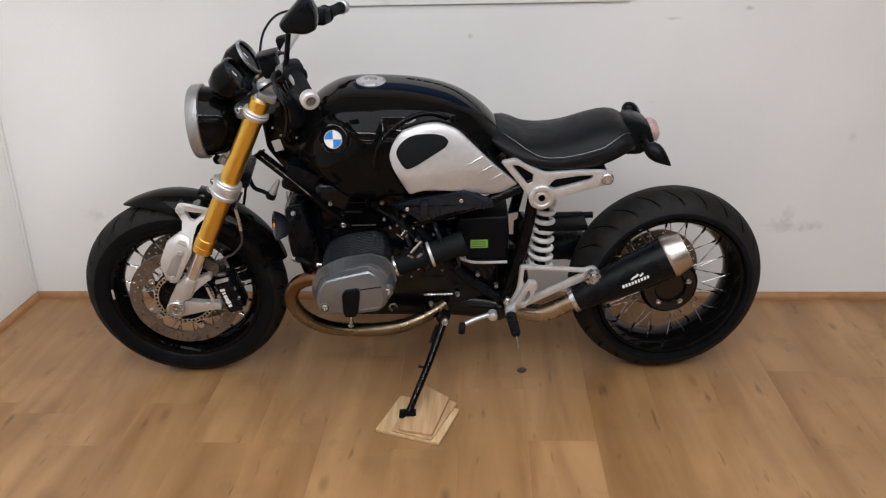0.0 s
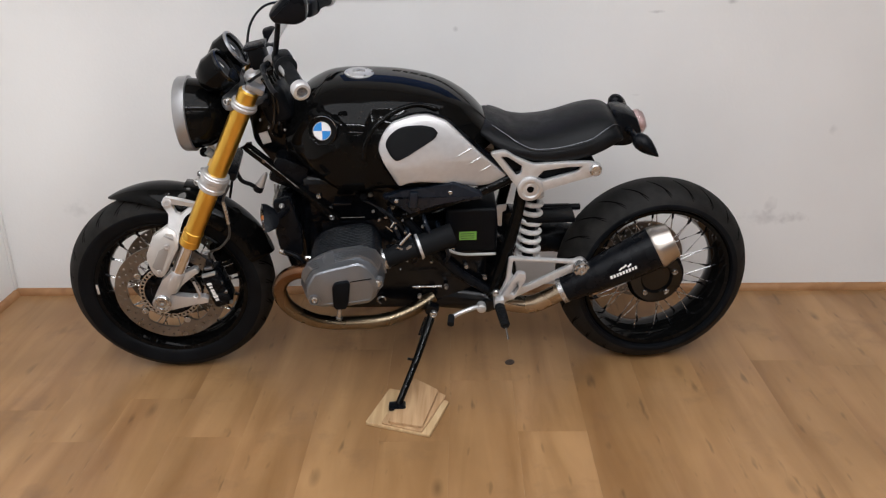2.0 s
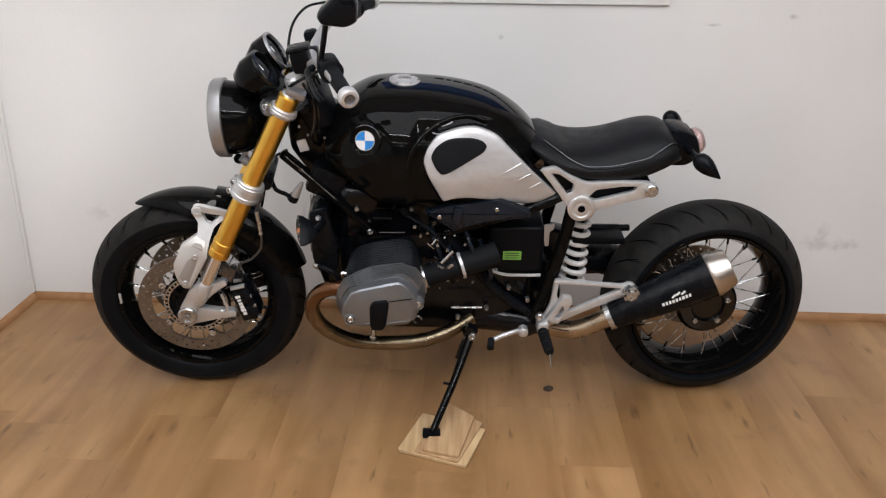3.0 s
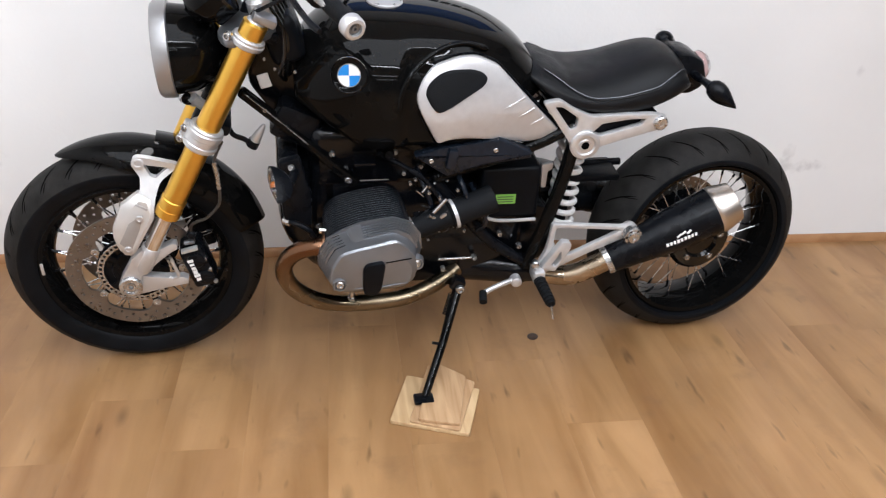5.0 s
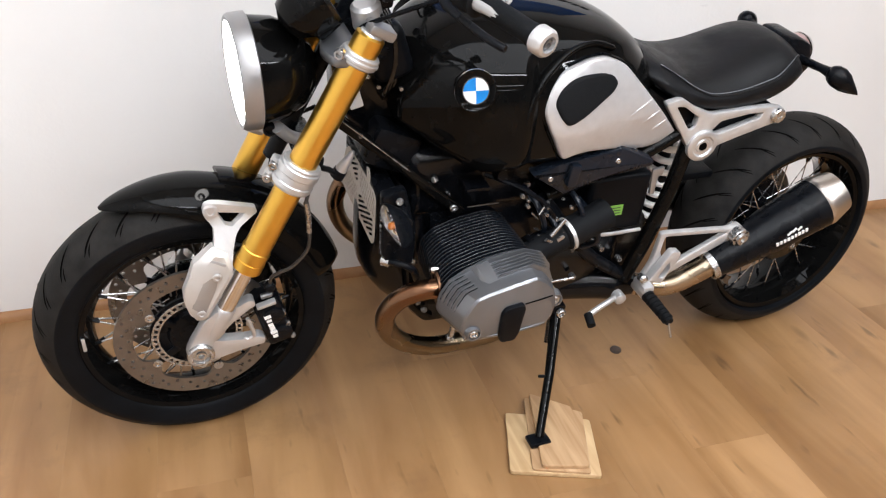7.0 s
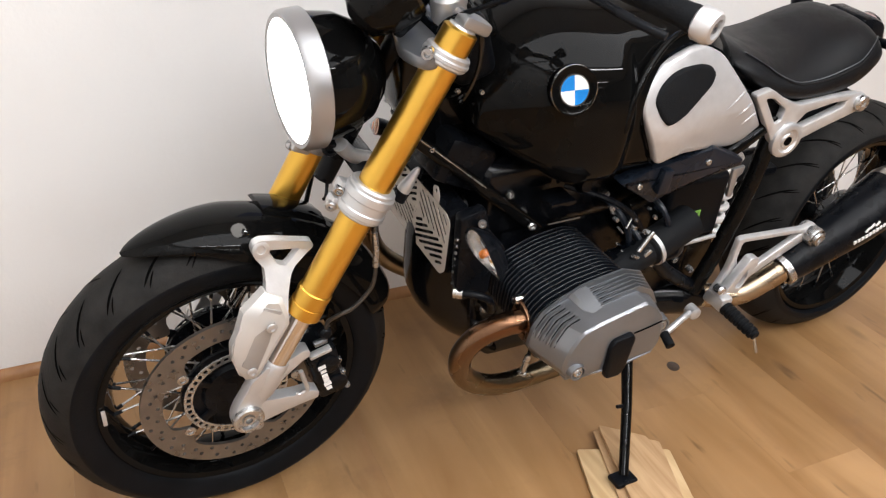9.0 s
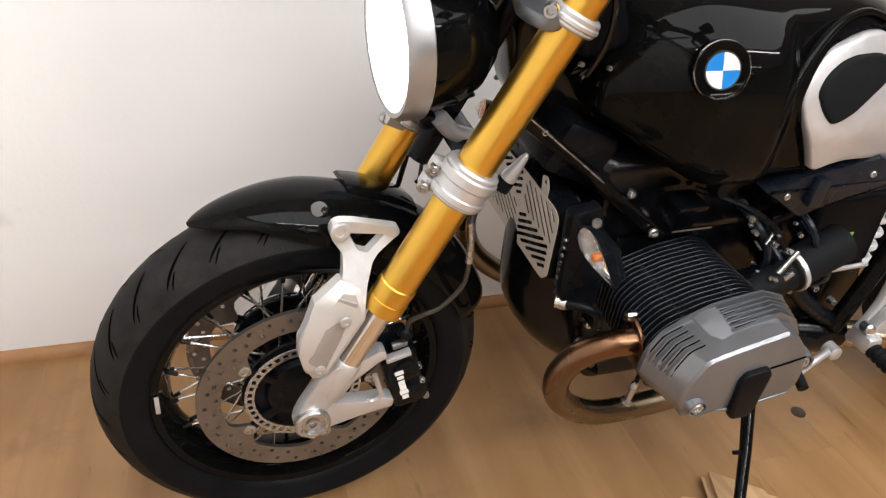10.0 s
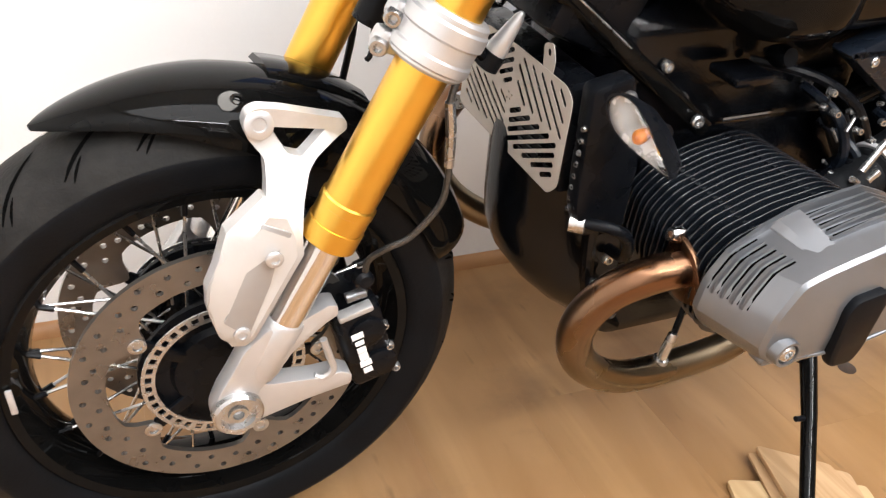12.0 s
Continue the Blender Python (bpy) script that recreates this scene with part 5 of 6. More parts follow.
def cyl(s):
    cy = P("cylinder", block(B(), (-0.182, s * 0.20, 0.478), (0.145, 0.20, 0.098), None, 0.03, 3), M_ENGINE, bike, "black finned cylinder")
    # cooling fins, slightly taller towards the cover
    for k in range(18):
        y = s * (0.122 + 0.0098 * k)
        g = 0.94 + 0.0035 * k
        P("cooling_fin", prism(B(), round_outline([(-0.185 + (a + 0.185) * g, 0.482 + (b - 0.482) * g) for a, b in FIN], 0.012), (), y - 0.0016, y + 0.0016, 0.0011), M_FIN, cy, sharp=80)
    for x, z in ((-0.155, 0.548), (-0.235, 0.528)):
        for k in range(17):
            P("fin_bridge", block(B(), (x, s * (0.127 + 0.0098 * k), z), (0.006, 0.0072, 0.010), None, 0), M_FIN, cy)
    bm = B()
    rings = []
    for y, o in COVER:
        r = round_outline(o, 0.007, 2)
        rings.append([bm.verts.new((p.x, s * y, p.y)) for p in r])
    # a narrow band makes the ridge crisp
    r0, r1 = round_outline(COVER[1][1], 0.007, 2), round_outline(COVER[2][1], 0.007, 2)
    band = [bm.verts.new((p.x + (q.x - p.x) * 0.11, s * 0.3702, p.y + (q.y - p.y) * 0.11)) for p, q in zip(r0, r1)]
    rings.insert(2, band)
    mid = sum(r1, Vector((0, 0))) / len(r1)
    for g, y in ((0.6, 0.3815), (0.25, 0.382)):
        rings.append([bm.verts.new((mid.x + (q.x - mid.x) * g, s * y, mid.y + (q.y - mid.y) * g)) for q in r1])
    foot = [bm.verts.new((p.x, s * 0.290, p.y)) for p in round_outline(COVER[0][1], 0.007, 2)]
    rings.insert(0, foot)
    ring_faces(bm, rings)
    cv = P("valve_cover", bm, M_COVER, bike, "grey cast valve cover", sharp=16)
    for k in range(5):
        P("cover_fin", cover_strip(0.3035 + 0.0085 * k, 0.0022, 4, 7, 0.0085, s), M_COVER, cv, "cast cooling rib")
    # black strips put the shade of deep gaps between the top ribs
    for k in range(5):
        P("rib_shade", cover_strip(0.2995 + 0.0085 * k, 0.0017, 4.1, 6.9, 0.0016, s), M_SHADE, cv, "black strip painting the shade between ribs")
    P("cover_rim", cover_strip(0.2935, 0.0035, 2, 8, 0.010, s), M_COVER, cv, "raised joint rim")
    # pad ahead of the ribs: a wedge that grows out of the cover's top
    pd = B()
    rows = []
    for y, h in ((0.296, 0.0070), (0.308, 0.0060), (0.324, 0.0032), (0.348, -0.001)):
        ring = cover_ring(y)
        a, b = ring[3].lerp(ring[4], 0.10), ring[4].lerp(ring[5], 0.02)
        dn, upv = Vector((0.0, -0.006)), Vector((-0.25, 0.97)) * h
        rows.append([pd.verts.new((q.x, s * y, q.y)) for q in (a + dn, a + upv * 0.35 + Vector((0.002, 0)), a.lerp(b, 0.30) + upv, b + upv, b + dn)])
    ring_faces(pd, rows)
    P("cover_pad", pd, M_COVER, cv, "raised pad", sharp=20)
    for k in range(4):
        P("cover_fin", cover_strip(0.3045 + 0.0105 * k, 0.0030, 0.75, 2.75, 0.0040, s), M_COVER, cv, "cast front rib")
    # the same painted shade between the front ribs
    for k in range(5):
        P("rib_shade", cover_strip(0.2995 + 0.0105 * k, 0.0016, 0.80, 2.70, 0.0006, s), M_SHADE, cv, "black strip painting the shade between ribs")
    P("cover_lip", tube(B(), [(-0.262, s * 0.366, 0.441), (-0.214, s * 0.3805, 0.451), (-0.165, s * 0.3815, 0.453), (-0.113, s * 0.379, 0.459), (-0.098, s * 0.372, 0.468)], 0.0020, 8), M_COVER, cv, "raised lower edge")
    # black line drawn for the shading edge across the face
    P("crease_shade", tube(B(), [(-0.160, s * 0.3815, 0.5165), (-0.128, s * 0.3815, 0.5215), (-0.104, s * 0.379, 0.5235)], 0.0012, 6), M_SHADE, cv, "black line painting a shaded crease")
    P("cover_block", prism(B(), round_outline([(-0.208, 0.505), (-0.200, 0.517), (-0.166, 0.522), (-0.160, 0.512), (-0.168, 0.452), (-0.176, 0.436), (-0.204, 0.436), (-0.209, 0.452)], 0.006), (), *sorted((s * 0.376, s * 0.390)), 0.004), M_PLASTIC, cv, "black plastic plug cover")
    for p, yb in (((-0.257, 0.462), 0.364), ((-0.090, 0.500), 0.352)):
        P("cover_boss", lathe(B(), [(0, 0.017), (0.012, 0.0155), (0.018, 0.0145), (0.018, 0.0115), (0.012, 0.0105), (0.012, 0)], (p[0], s * yb, p[1]), (0, s, 0), 24), M_COVER, cv, "cast bolt boss")
        bolt((p[0], s * (yb + 0.012), p[1]), (0, s, 0), 0.0095, 0.006, M_STEEL, cv)
    P("boss_foot", block(B(), (-0.256, s * 0.358, 0.4435), (0.032, 0.022, 0.010), None, 0.004), M_COVER, cv, "cast foot below the bolt")
    bolt((-0.280, s * 0.226, 0.503), (-1, 0, 0.2), 0.009, 0.014, M_CHROME, cv)
    # exhaust header
    hd = P("header_pipe", tube(B(), spline([(-0.262, s * 0.252, 0.474), (-0.310, s * 0.243, 0.472), (-0.355, s * 0.227, 0.444), (-0.378, s * 0.215, 0.395), (-0.362, s * 0.205, 0.335), (-0.310, s * 0.195, 0.285), (-0.235, s * 0.182, 0.255), (-0.10, s * 0.165, 0.246), (-0.01, s * 0.14, 0.262), (0.06, s * 0.10, 0.285)], 6), 0.0205, 20), M_HEADER, bike, "heat-tinted exhaust header pipe")
    P("pipe_flange", prism(B(), round_outline([(0.225, 0.512), (0.262, 0.500), (0.285, 0.470), (0.280, 0.448), (0.245, 0.438), (0.215, 0.470)], 0.010), (), -0.288, -0.282, 0.001, at=lambda a, d, b: (d, s * a, b)), M_HEADER, hd, "flange plate")
    return cy


cyl(-1)
cyl(1)

# intake tubes with clamps
for s in (-1, 1):
    io, di = Vector((0.016, s * 0.186, 0.506)), Vector((0.93, -s * 0.16, 0.26)).normalized()
    it = P("intake_tube", lathe(B(), [(-0.11, 0.026), (-0.004, 0.028), (0, 0.033), (0.02, 0.033), (0.06, 0.033), (0.11, 0.034)], io, di, 28), M_GRIP, bike, "black intake tube")
    P("hose_clamp", lathe(B(), [(0.004, 0.033), (0.004, 0.0365), (0.012, 0.0365), (0.012, 0.033)], io, di, 28, loop=True), M_BRUSH, it, "steel hose clamp")
    P("hose_clamp", lathe(B(), [(-0.100, 0.026), (-0.100, 0.0305), (-0.093, 0.0305), (-0.093, 0.026)], io, di, 28, loop=True), M_STEEL, it, "steel hose clamp")
    P("clamp_screw", block(B(), io + di * 0.008 + Vector((-0.030, s * 0.026, 0.012)), (0.018, 0.008, 0.008), Matrix.Rotation(radians(-40), 4, "Y"), 0.002), M_STEEL, it, "clamp screw")
    P("injector", tube(B(), [(-0.030, s * 0.212, 0.530), (0.000, s * 0.206, 0.562)], 0.0045, 10), M_STEEL, it, "bright injector body")

# battery box with sticker
bx = P("battery_box", block(B(), (0.175, -0.055, 0.520), (0.150, 0.140, 0.145), None, 0.012, 3), M_PLASTIC, bike, "black battery box")
P("sticker", block(B(), (0.164, -0.1265, 0.506), (0.050, 0.002, 0.026), None, 0.0), M_GREEN, bx, "green sticker")
for k in range(3):
    P("letter_bar", block(B(), (0.163, -0.1277, 0.513 - 0.007 * k), (0.040, 0.0006, 0.0022), None, 0.0), M_INK, bx, "dark print line")
P("box_strap", tube(B(), spline([(0.105, -0.128, 0.462), (0.15, -0.132, 0.448), (0.245, -0.130, 0.446)], 5), 0.0045, 8), M_ALU, bx, "bright wire strap")
P("box_bracket", prism(B(), round_outline([(0.245, 0.600), (0.275, 0.604), (0.272, 0.585), (0.262, 0.580), (0.262, 0.535), (0.250, 0.535)], 0.004), (), -0.128, -0.120, 0.002), M_RING, bx, "grey metal bracket")

# shock absorber
sa, sb_ = Vector((0.364, 0.006, 0.600)), Vector((0.358, 0.004, 0.355))
shock = P("shock_absorber", tube(B(), [sa, sb_], 0.018, 16), M_SATIN, bike, "shock absorber with white spring")
pts = []
N = 8.0
for i in range(151):
    t = i / 150
    p = sa.lerp(sb_, t)
    r = 0.030 + 0.003 * t
    pts.append(p + Vector((r * math.cos(2 * math.pi * N * t), r * math.sin(2 * math.pi * N * t), 0)))
P("spring", tube(B(), pts, 0.0082, 10), M_SPRING, shock, "white coil spring")

# footrest bracket and silver exhaust hanger
hang = B()
prism(hang, round_outline([(0.280, 0.450), (0.292, 0.452), (0.462, 0.436), (0.495, 0.442), (0.517, 0.420), (0.500, 0.394), (0.472, 0.398), (0.395, 0.362), (0.290, 0.308), (0.250, 0.288), (0.238, 0.302), (0.262, 0.345), (0.272, 0.372), (0.276, 0.400)], 0.007),
      [round_outline([(0.293, 0.440), (0.466, 0.424), (0.340, 0.358), (0.312, 0.350), (0.290, 0.400)], 0.006)], -0.168, -0.152, 0.004)
hg = P("exhaust_hanger", hang, M_BRUSH, bike, "silver forged footrest and exhaust hanger")
P("hanger_plate", prism(B(), round_outline([(0.258, 0.335), (0.305, 0.412), (0.328, 0.408), (0.330, 0.392), (0.296, 0.322)], 0.006), [round_outline([(0.284, 0.342), (0.305, 0.384), (0.310, 0.362), (0.296, 0.338)], 0.003)], -0.190, -0.170, 0.002), M_BRUSH, hg, "silver heel plate")
P("hanger_boss", lathe(B(), [(-0.02, 0.022), (0.020, 0.024), (0.024, 0.022), (0.024, 0.016), (0.030, 0.014), (0.030, 0.006), (0.026, 0.006), (0.026, 0)], (0.490, -0.165, 0.416), (0, -1, 0), 28), M_STEEL, hg, "round steel boss")
# flat near-black discs paint the shade in the boss's six dimples
for k in range(6):
    a = 2 * math.pi * k / 6
    bolt((0.490 + 0.0185 * math.cos(a), -0.1885, 0.416 + 0.0185 * math.sin(a)), (0, -1, 0), 0.0032, 0.0010, M_SHADE, hg)
P("peg_joint", block(B(), (0.252, -0.185, 0.318), (0.030, 0.050, 0.034), None, 0.006), M_ALU, hg, "silver footrest joint")
P("footpeg", lathe(B(), [(0, 0.013)] + [(0.008 + 0.012 * k + dx, 0.0155 - 0.0003 * k - dr) for k in range(7) for dx, dr in ((0, 0.0), (0.006, 0.0), (0.0075, 0.003), (0.0105, 0.003))] + [(0.094, 0.010)], (0.252, -0.200, 0.312), (0.105, -0.96, -0.125), 16), M_GRIP, hg, "black rubber footpeg")
P("peg_feeler", tube(B(), [(0.262, -0.288, 0.298), (0.268, -0.303, 0.262)], 0.003, 8), M_STEEL, hg, "steel feeler pin")
P("peg_bolt", lathe(B(), [(0, 0.010), (0.02, 0.010), (0.024, 0.006), (0.024, 0)], (0.244, -0.178, 0.345), (-0.2, -1, 0.3), 16), M_STEEL, hg)
sh = P("shift_lever", tube(B(), spline([(0.205, -0.165, 0.288), (0.175, -0.180, 0.290), (0.140, -0.190, 0.283), (0.112, -0.195, 0.270)], 5), [0.011] + [0.007] * 15, 12), M_ALU, bike, "silver gear lever")
P("lever_peg", tube(B(), [(0.112, -0.195, 0.275), (0.108, -0.225, 0.266)], 0.010, 12), M_GRIP, sh, "black rubber toe peg")
P("lever_boss", lathe(B(), [(0, 0.014), (0.022, 0.014), (0.026, 0.009), (0.026, 0)], (0.202, -0.160, 0.288), (0, -1, 0), 20), M_ALU, sh, "silver boss")

# exhaust
MA, MB = Vector((0.446, -0.168, 0.337)), Vector((0.700, -0.168, 0.471))
md_ = (MB - MA).normalized()
ml = (MB - MA).length
mu = P("muffler", lathe(B(), [(0, 0.030), (0.004, 0.036), (0.03, 0.040), (ml * 0.6, 0.056), (ml, 0.062), (ml + 0.002, 0.058)], MA, md_, 40, squash=1.03), M_SATIN, bike, "matt black silencer")
P("muffler_tip", lathe(B(), [(0, 0.0600), (0.004, 0.0625), (0.012, 0.0625), (0.057, 0.051), (0.059, 0.047), (0.03, 0.040), (0.0, 0.034)], MB, md_, 40, squash=1.03), M_TIP, mu, "brushed steel end cap")
P("muffler_ring", lathe(B(), [(-0.012, 0.030), (-0.012, 0.037), (0.002, 0.038), (0.002, 0.030)], MA, md_, 32, loop=True), M_STEEL, mu, "steel ring")
# white maker's mark on the silencer, as plain bars
up = Vector((-md_.z, 0, md_.x))
tilt_ = Matrix.Rotation(-math.atan2(md_.z, md_.x), 4, "Y")


def can_r(h):
    return (0.040 + 0.016 * (h - 0.03) / (ml * 0.6 - 0.03) if h < ml * 0.6 else 0.056 + 0.006 * (h - ml * 0.6) / (ml * 0.4)) * 1.03


for k in range(9):
    h = ml * 0.50 + 0.0092 * k
    P("letter_bar", block(B(), MA + md_ * h + up * 0.006 + Vector((0, -can_r(h) + 0.0004, 0)), (0.0056 if k % 3 else 0.0066, 0.003, 0.0085), tilt_ @ Matrix.Rotation(0.2, 4, "Y"), 0.0), M_WHITE, mu, "white mark")
for k in range(3):
    h = ml * 0.50 + 0.034 + 0.013 * k
    P("letter_bar", block(B(), MA + md_ * h + up * (0.019 + 0.003 * (k % 2)) + Vector((0, -can_r(h) + 0.0035, 0)), (0.013, 0.003, 0.0045), tilt_ @ Matrix.Rotation(-0.4, 4, "Y"), 0.0), M_WHITE, mu, "white mark")
P("collector", tube(B(), spline([(-0.02, -0.05, 0.275), (0.10, -0.06, 0.270), (0.20, -0.085, 0.272), (0.275, -0.115, 0.272)], 5), [0.03] + [0.045] * 12 + [0.034, 0.03, 0.028], 18), M_ENGINE, bike, "black exhaust collector")
P("link_pipe", tube(B(), spline([(0.265, -0.112, 0.272), (0.310, -0.130, 0.270), (0.365, -0.150, 0.282), (0.448, -0.168, 0.338)], 6), 0.027, 20), M_LINK, bike, "polished steel link pipe")

P("swingarm_bearing", prism(B(), round_outline([(0.215, 0.330), (0.225, 0.470), (0.300, 0.500), (0.400, 0.470), (0.415, 0.410), (0.330, 0.345)], 0.02), (), 0.045, 0.105, 0.012), M_ENGINE, bike, "black swingarm bearing housing")
P("link_bar", tube(B(), [(0.330, 0.03, 0.510), (0.520, 0.05, 0.502)], 0.010, 12), M_SATIN, bike, "black strut")

# final drive and swingarm on the right side
P("swingarm", tube(B(), [(0.24, 0.085, 0.385), (0.46, 0.115, 0.365), (0.70, 0.115, 0.31)], [0.052, 0.050, 0.05], 20), M_SATIN, bike, "black single-sided swingarm")
P("final_drive", lathe(B(), [(-0.02, 0.05), (0.0, 0.085), (0.03, 0.095), (0.06, 0.085), (0.08, 0.05)], (RC.x, 0.085, RC.z), (0, 1, 0), 32), M_SATIN, bike, "black final drive housing")
P("wheel_carrier", lathe(B(), [(-0.03, 0.085), (-0.055, 0.090), (-0.066, 0.080), (-0.07, 0.050), (-0.06, 0.044), (-0.06, 0)], RC, (0, 1, 0), 36), M_ENAMEL, rear_wheel, "black hub cover", 4)
for k in range(5):
    a = 2 * math.pi * k / 5 + 0.3
    bolt((RC.x + 0.058 * math.cos(a), -0.066, RC.z + 0.058 * math.sin(a)), (0, -1, 0), 0.009, 0.008, M_STEEL, rear_wheel, 4)
P("inner_fender", block(B(), (0.42, 0.02, 0.497), (0.15, 0.10, 0.020), None, 0.006), M_PLASTIC, bike, "black inner fender")

# side stand
SP, SF = Vector((0.056, -0.150, 0.255)), Vector((-0.050, -0.345, 0.074))
sd = P("side_stand", tube(B(), [SP, SP.lerp(SF, 0.5) + Vector((0.004, 0, 0)), SF], [0.013, 0.011, 0.010], 14), M_GLOSS, bike, "black steel side stand")
P("stand_foot", block(B(), SF + Vector((-0.004, -0.004, -0.003)), (0.050, 0.038, 0.012), Matrix.Rotation(radians(-7.5), 4, "X"), 0.005), M_SATIN, sd, "black stand foot")
P("stand_pivot", block(B(), SP + Vector((0.0, 0.01, 0.012)), (0.036, 0.036, 0.036), Matrix.Rotation(radians(30), 4, "Y"), 0.008), M_ENGINE, sd, "steel pivot")
bolt(SP + Vector((0.004, -0.010, 0.008)), (0, -1, 0), 0.012, 0.010, M_STEEL, sd)
P("stand_lug", tube(B(), [SP.lerp(SF, 0.52), SP.lerp(SF, 0.52) + Vector((-0.022, 0.0, 0.006))], 0.004, 8), M_SATIN, sd)
hp = [SP + Vector((-0.014, 0.004, 0)) + (SF - SP) * (0.05 + 0.20 * t / 60) + Vector((0.0045 * math.cos(t * 1.4), 0.0045 * math.sin(t * 1.4), 0)) for t in range(61)]
P("stand_spring", tube(B(), hp, 0.0012, 6), M_SATIN, sd, "return spring")


# ---- oil cooler and its guard ----
ck = P("oil_cooler", block(B(), (-0.355, -0.010, 0.574), (0.044, 0.245, 0.122), None, 0.006), M_SATIN, bike, "black oil cooler")
for k in range(9):
    P("cooler_core", block(B(), (-0.3775, -0.010, 0.525 + 0.0122 * k), (0.003, 0.215, 0.002), None, 0), M_ENGINE, ck, "thin cooler fin")
gout = round_outline([(0.122, 0.512), (0.116, 0.560), (0.086, 0.616), (0.060, 0.634), (-0.020, 0.638), (-0.128, 0.638), (-0.143, 0.628), (-0.137, 0.526), (-0.120, 0.509), (0.105, 0.507)], 0.006, 2)


def slot(p, q, w):
    d = (q - p).normalized()
    n = Vector((-d.y, d.x)) * w
    e = d * w * 0.8
    return [p + n, p - e, p - n, q - n, q + e, q + n]


def slot_row(starts, way, w, inside):
    """Parallel slots from each start along way, as far as inside(y, z) holds."""
    out = []
    for p in starts:
        run = [q for q in (Vector(p) + Vector(way) * (0.001 * k) for k in range(-160, 161)) if inside(q.x, q.y)]
        if len(run) > 9:
            out.append(slot(run[3], run[-4], w))
    return out


slots = slot_row([(-0.014 - 0.0205 * k, 0.630) for k in range(-1, 6)], (-0.73, -0.68), 0.0029, lambda y, z: -0.132 < y < -0.024 and 0.578 < z < 0.632)
slots += slot_row([(0.05, 0.502 + 0.0133 * k) for k in range(8)], (0.865, 0.50), 0.0024, lambda y, z: -0.006 < y < 0.107 and 0.521 < z < 0.5745 and z < 0.680 - y)
slots += slot_row([(-0.07, 0.5877 - 0.0117 * k) for k in range(8)], (0.884, -0.468), 0.0030, lambda y, z: -0.125 < y < -0.013 and 0.520 < z < 0.5735)
slots += slot_row([(0.0, 0.590 + 0.0118 * k) for k in range(6)], (0.884, -0.468), 0.0027, lambda y, z: -0.015 < y and 0.581 + 0.45 * max(0.0, y) < z < 0.632)
for y, z in ((-0.008, 0.579), (-0.012, 0.572), (-0.016, 0.578), (-0.004, 0.571)):
    slots.append(circle((y, z), 0.0018, 6))
P("cooler_guard", prism(B(), gout, slots, 0.0, 0.0010, 0.0, at=lambda a, d, b: (-0.3815 - d, a, b)), M_GUARD, bike, "slotted silver cooler guard", sharp=30)
P("guard_tab", prism(B(), round_outline([(-0.075, 0.634), (-0.072, 0.662), (-0.090, 0.668), (-0.098, 0.652), (-0.095, 0.634)], 0.005), [circle((-0.084, 0.656), 0.004, 10)], 0.0, 0.0010, 0.0, at=lambda a, d, b: (-0.3805 - d, a, b)), M_GUARD, ck, "guard mounting tab")
# black duct beside the cooler with its bolt row
du = B()
prism(du, round_outline([(-0.376, 0.650), (-0.330, 0.660), (-0.305, 0.560), (-0.308, 0.480), (-0.362, 0.476), (-0.374, 0.515)], 0.008), (), -0.168, -0.142, 0.006)
duct = P("cooler_duct", du, M_SATIN, bike, "black duct with a row of bolts")
for k in range(8):
    t = k / 7
    bolt((-0.372 + 0.005 * t, -0.160 + 0.012 * t, 0.606 - 0.100 * t), (-1, -0.3, 0), 0.0034, 0.007, M_STEEL, duct)
P("upper_duct", block(B(), (-0.335, 0, 0.700), (0.10, 0.20, 0.085), Matrix.Rotation(radians(25), 4, "Y"), 0.015), M_SATIN, bike, "black duct under the frame head")

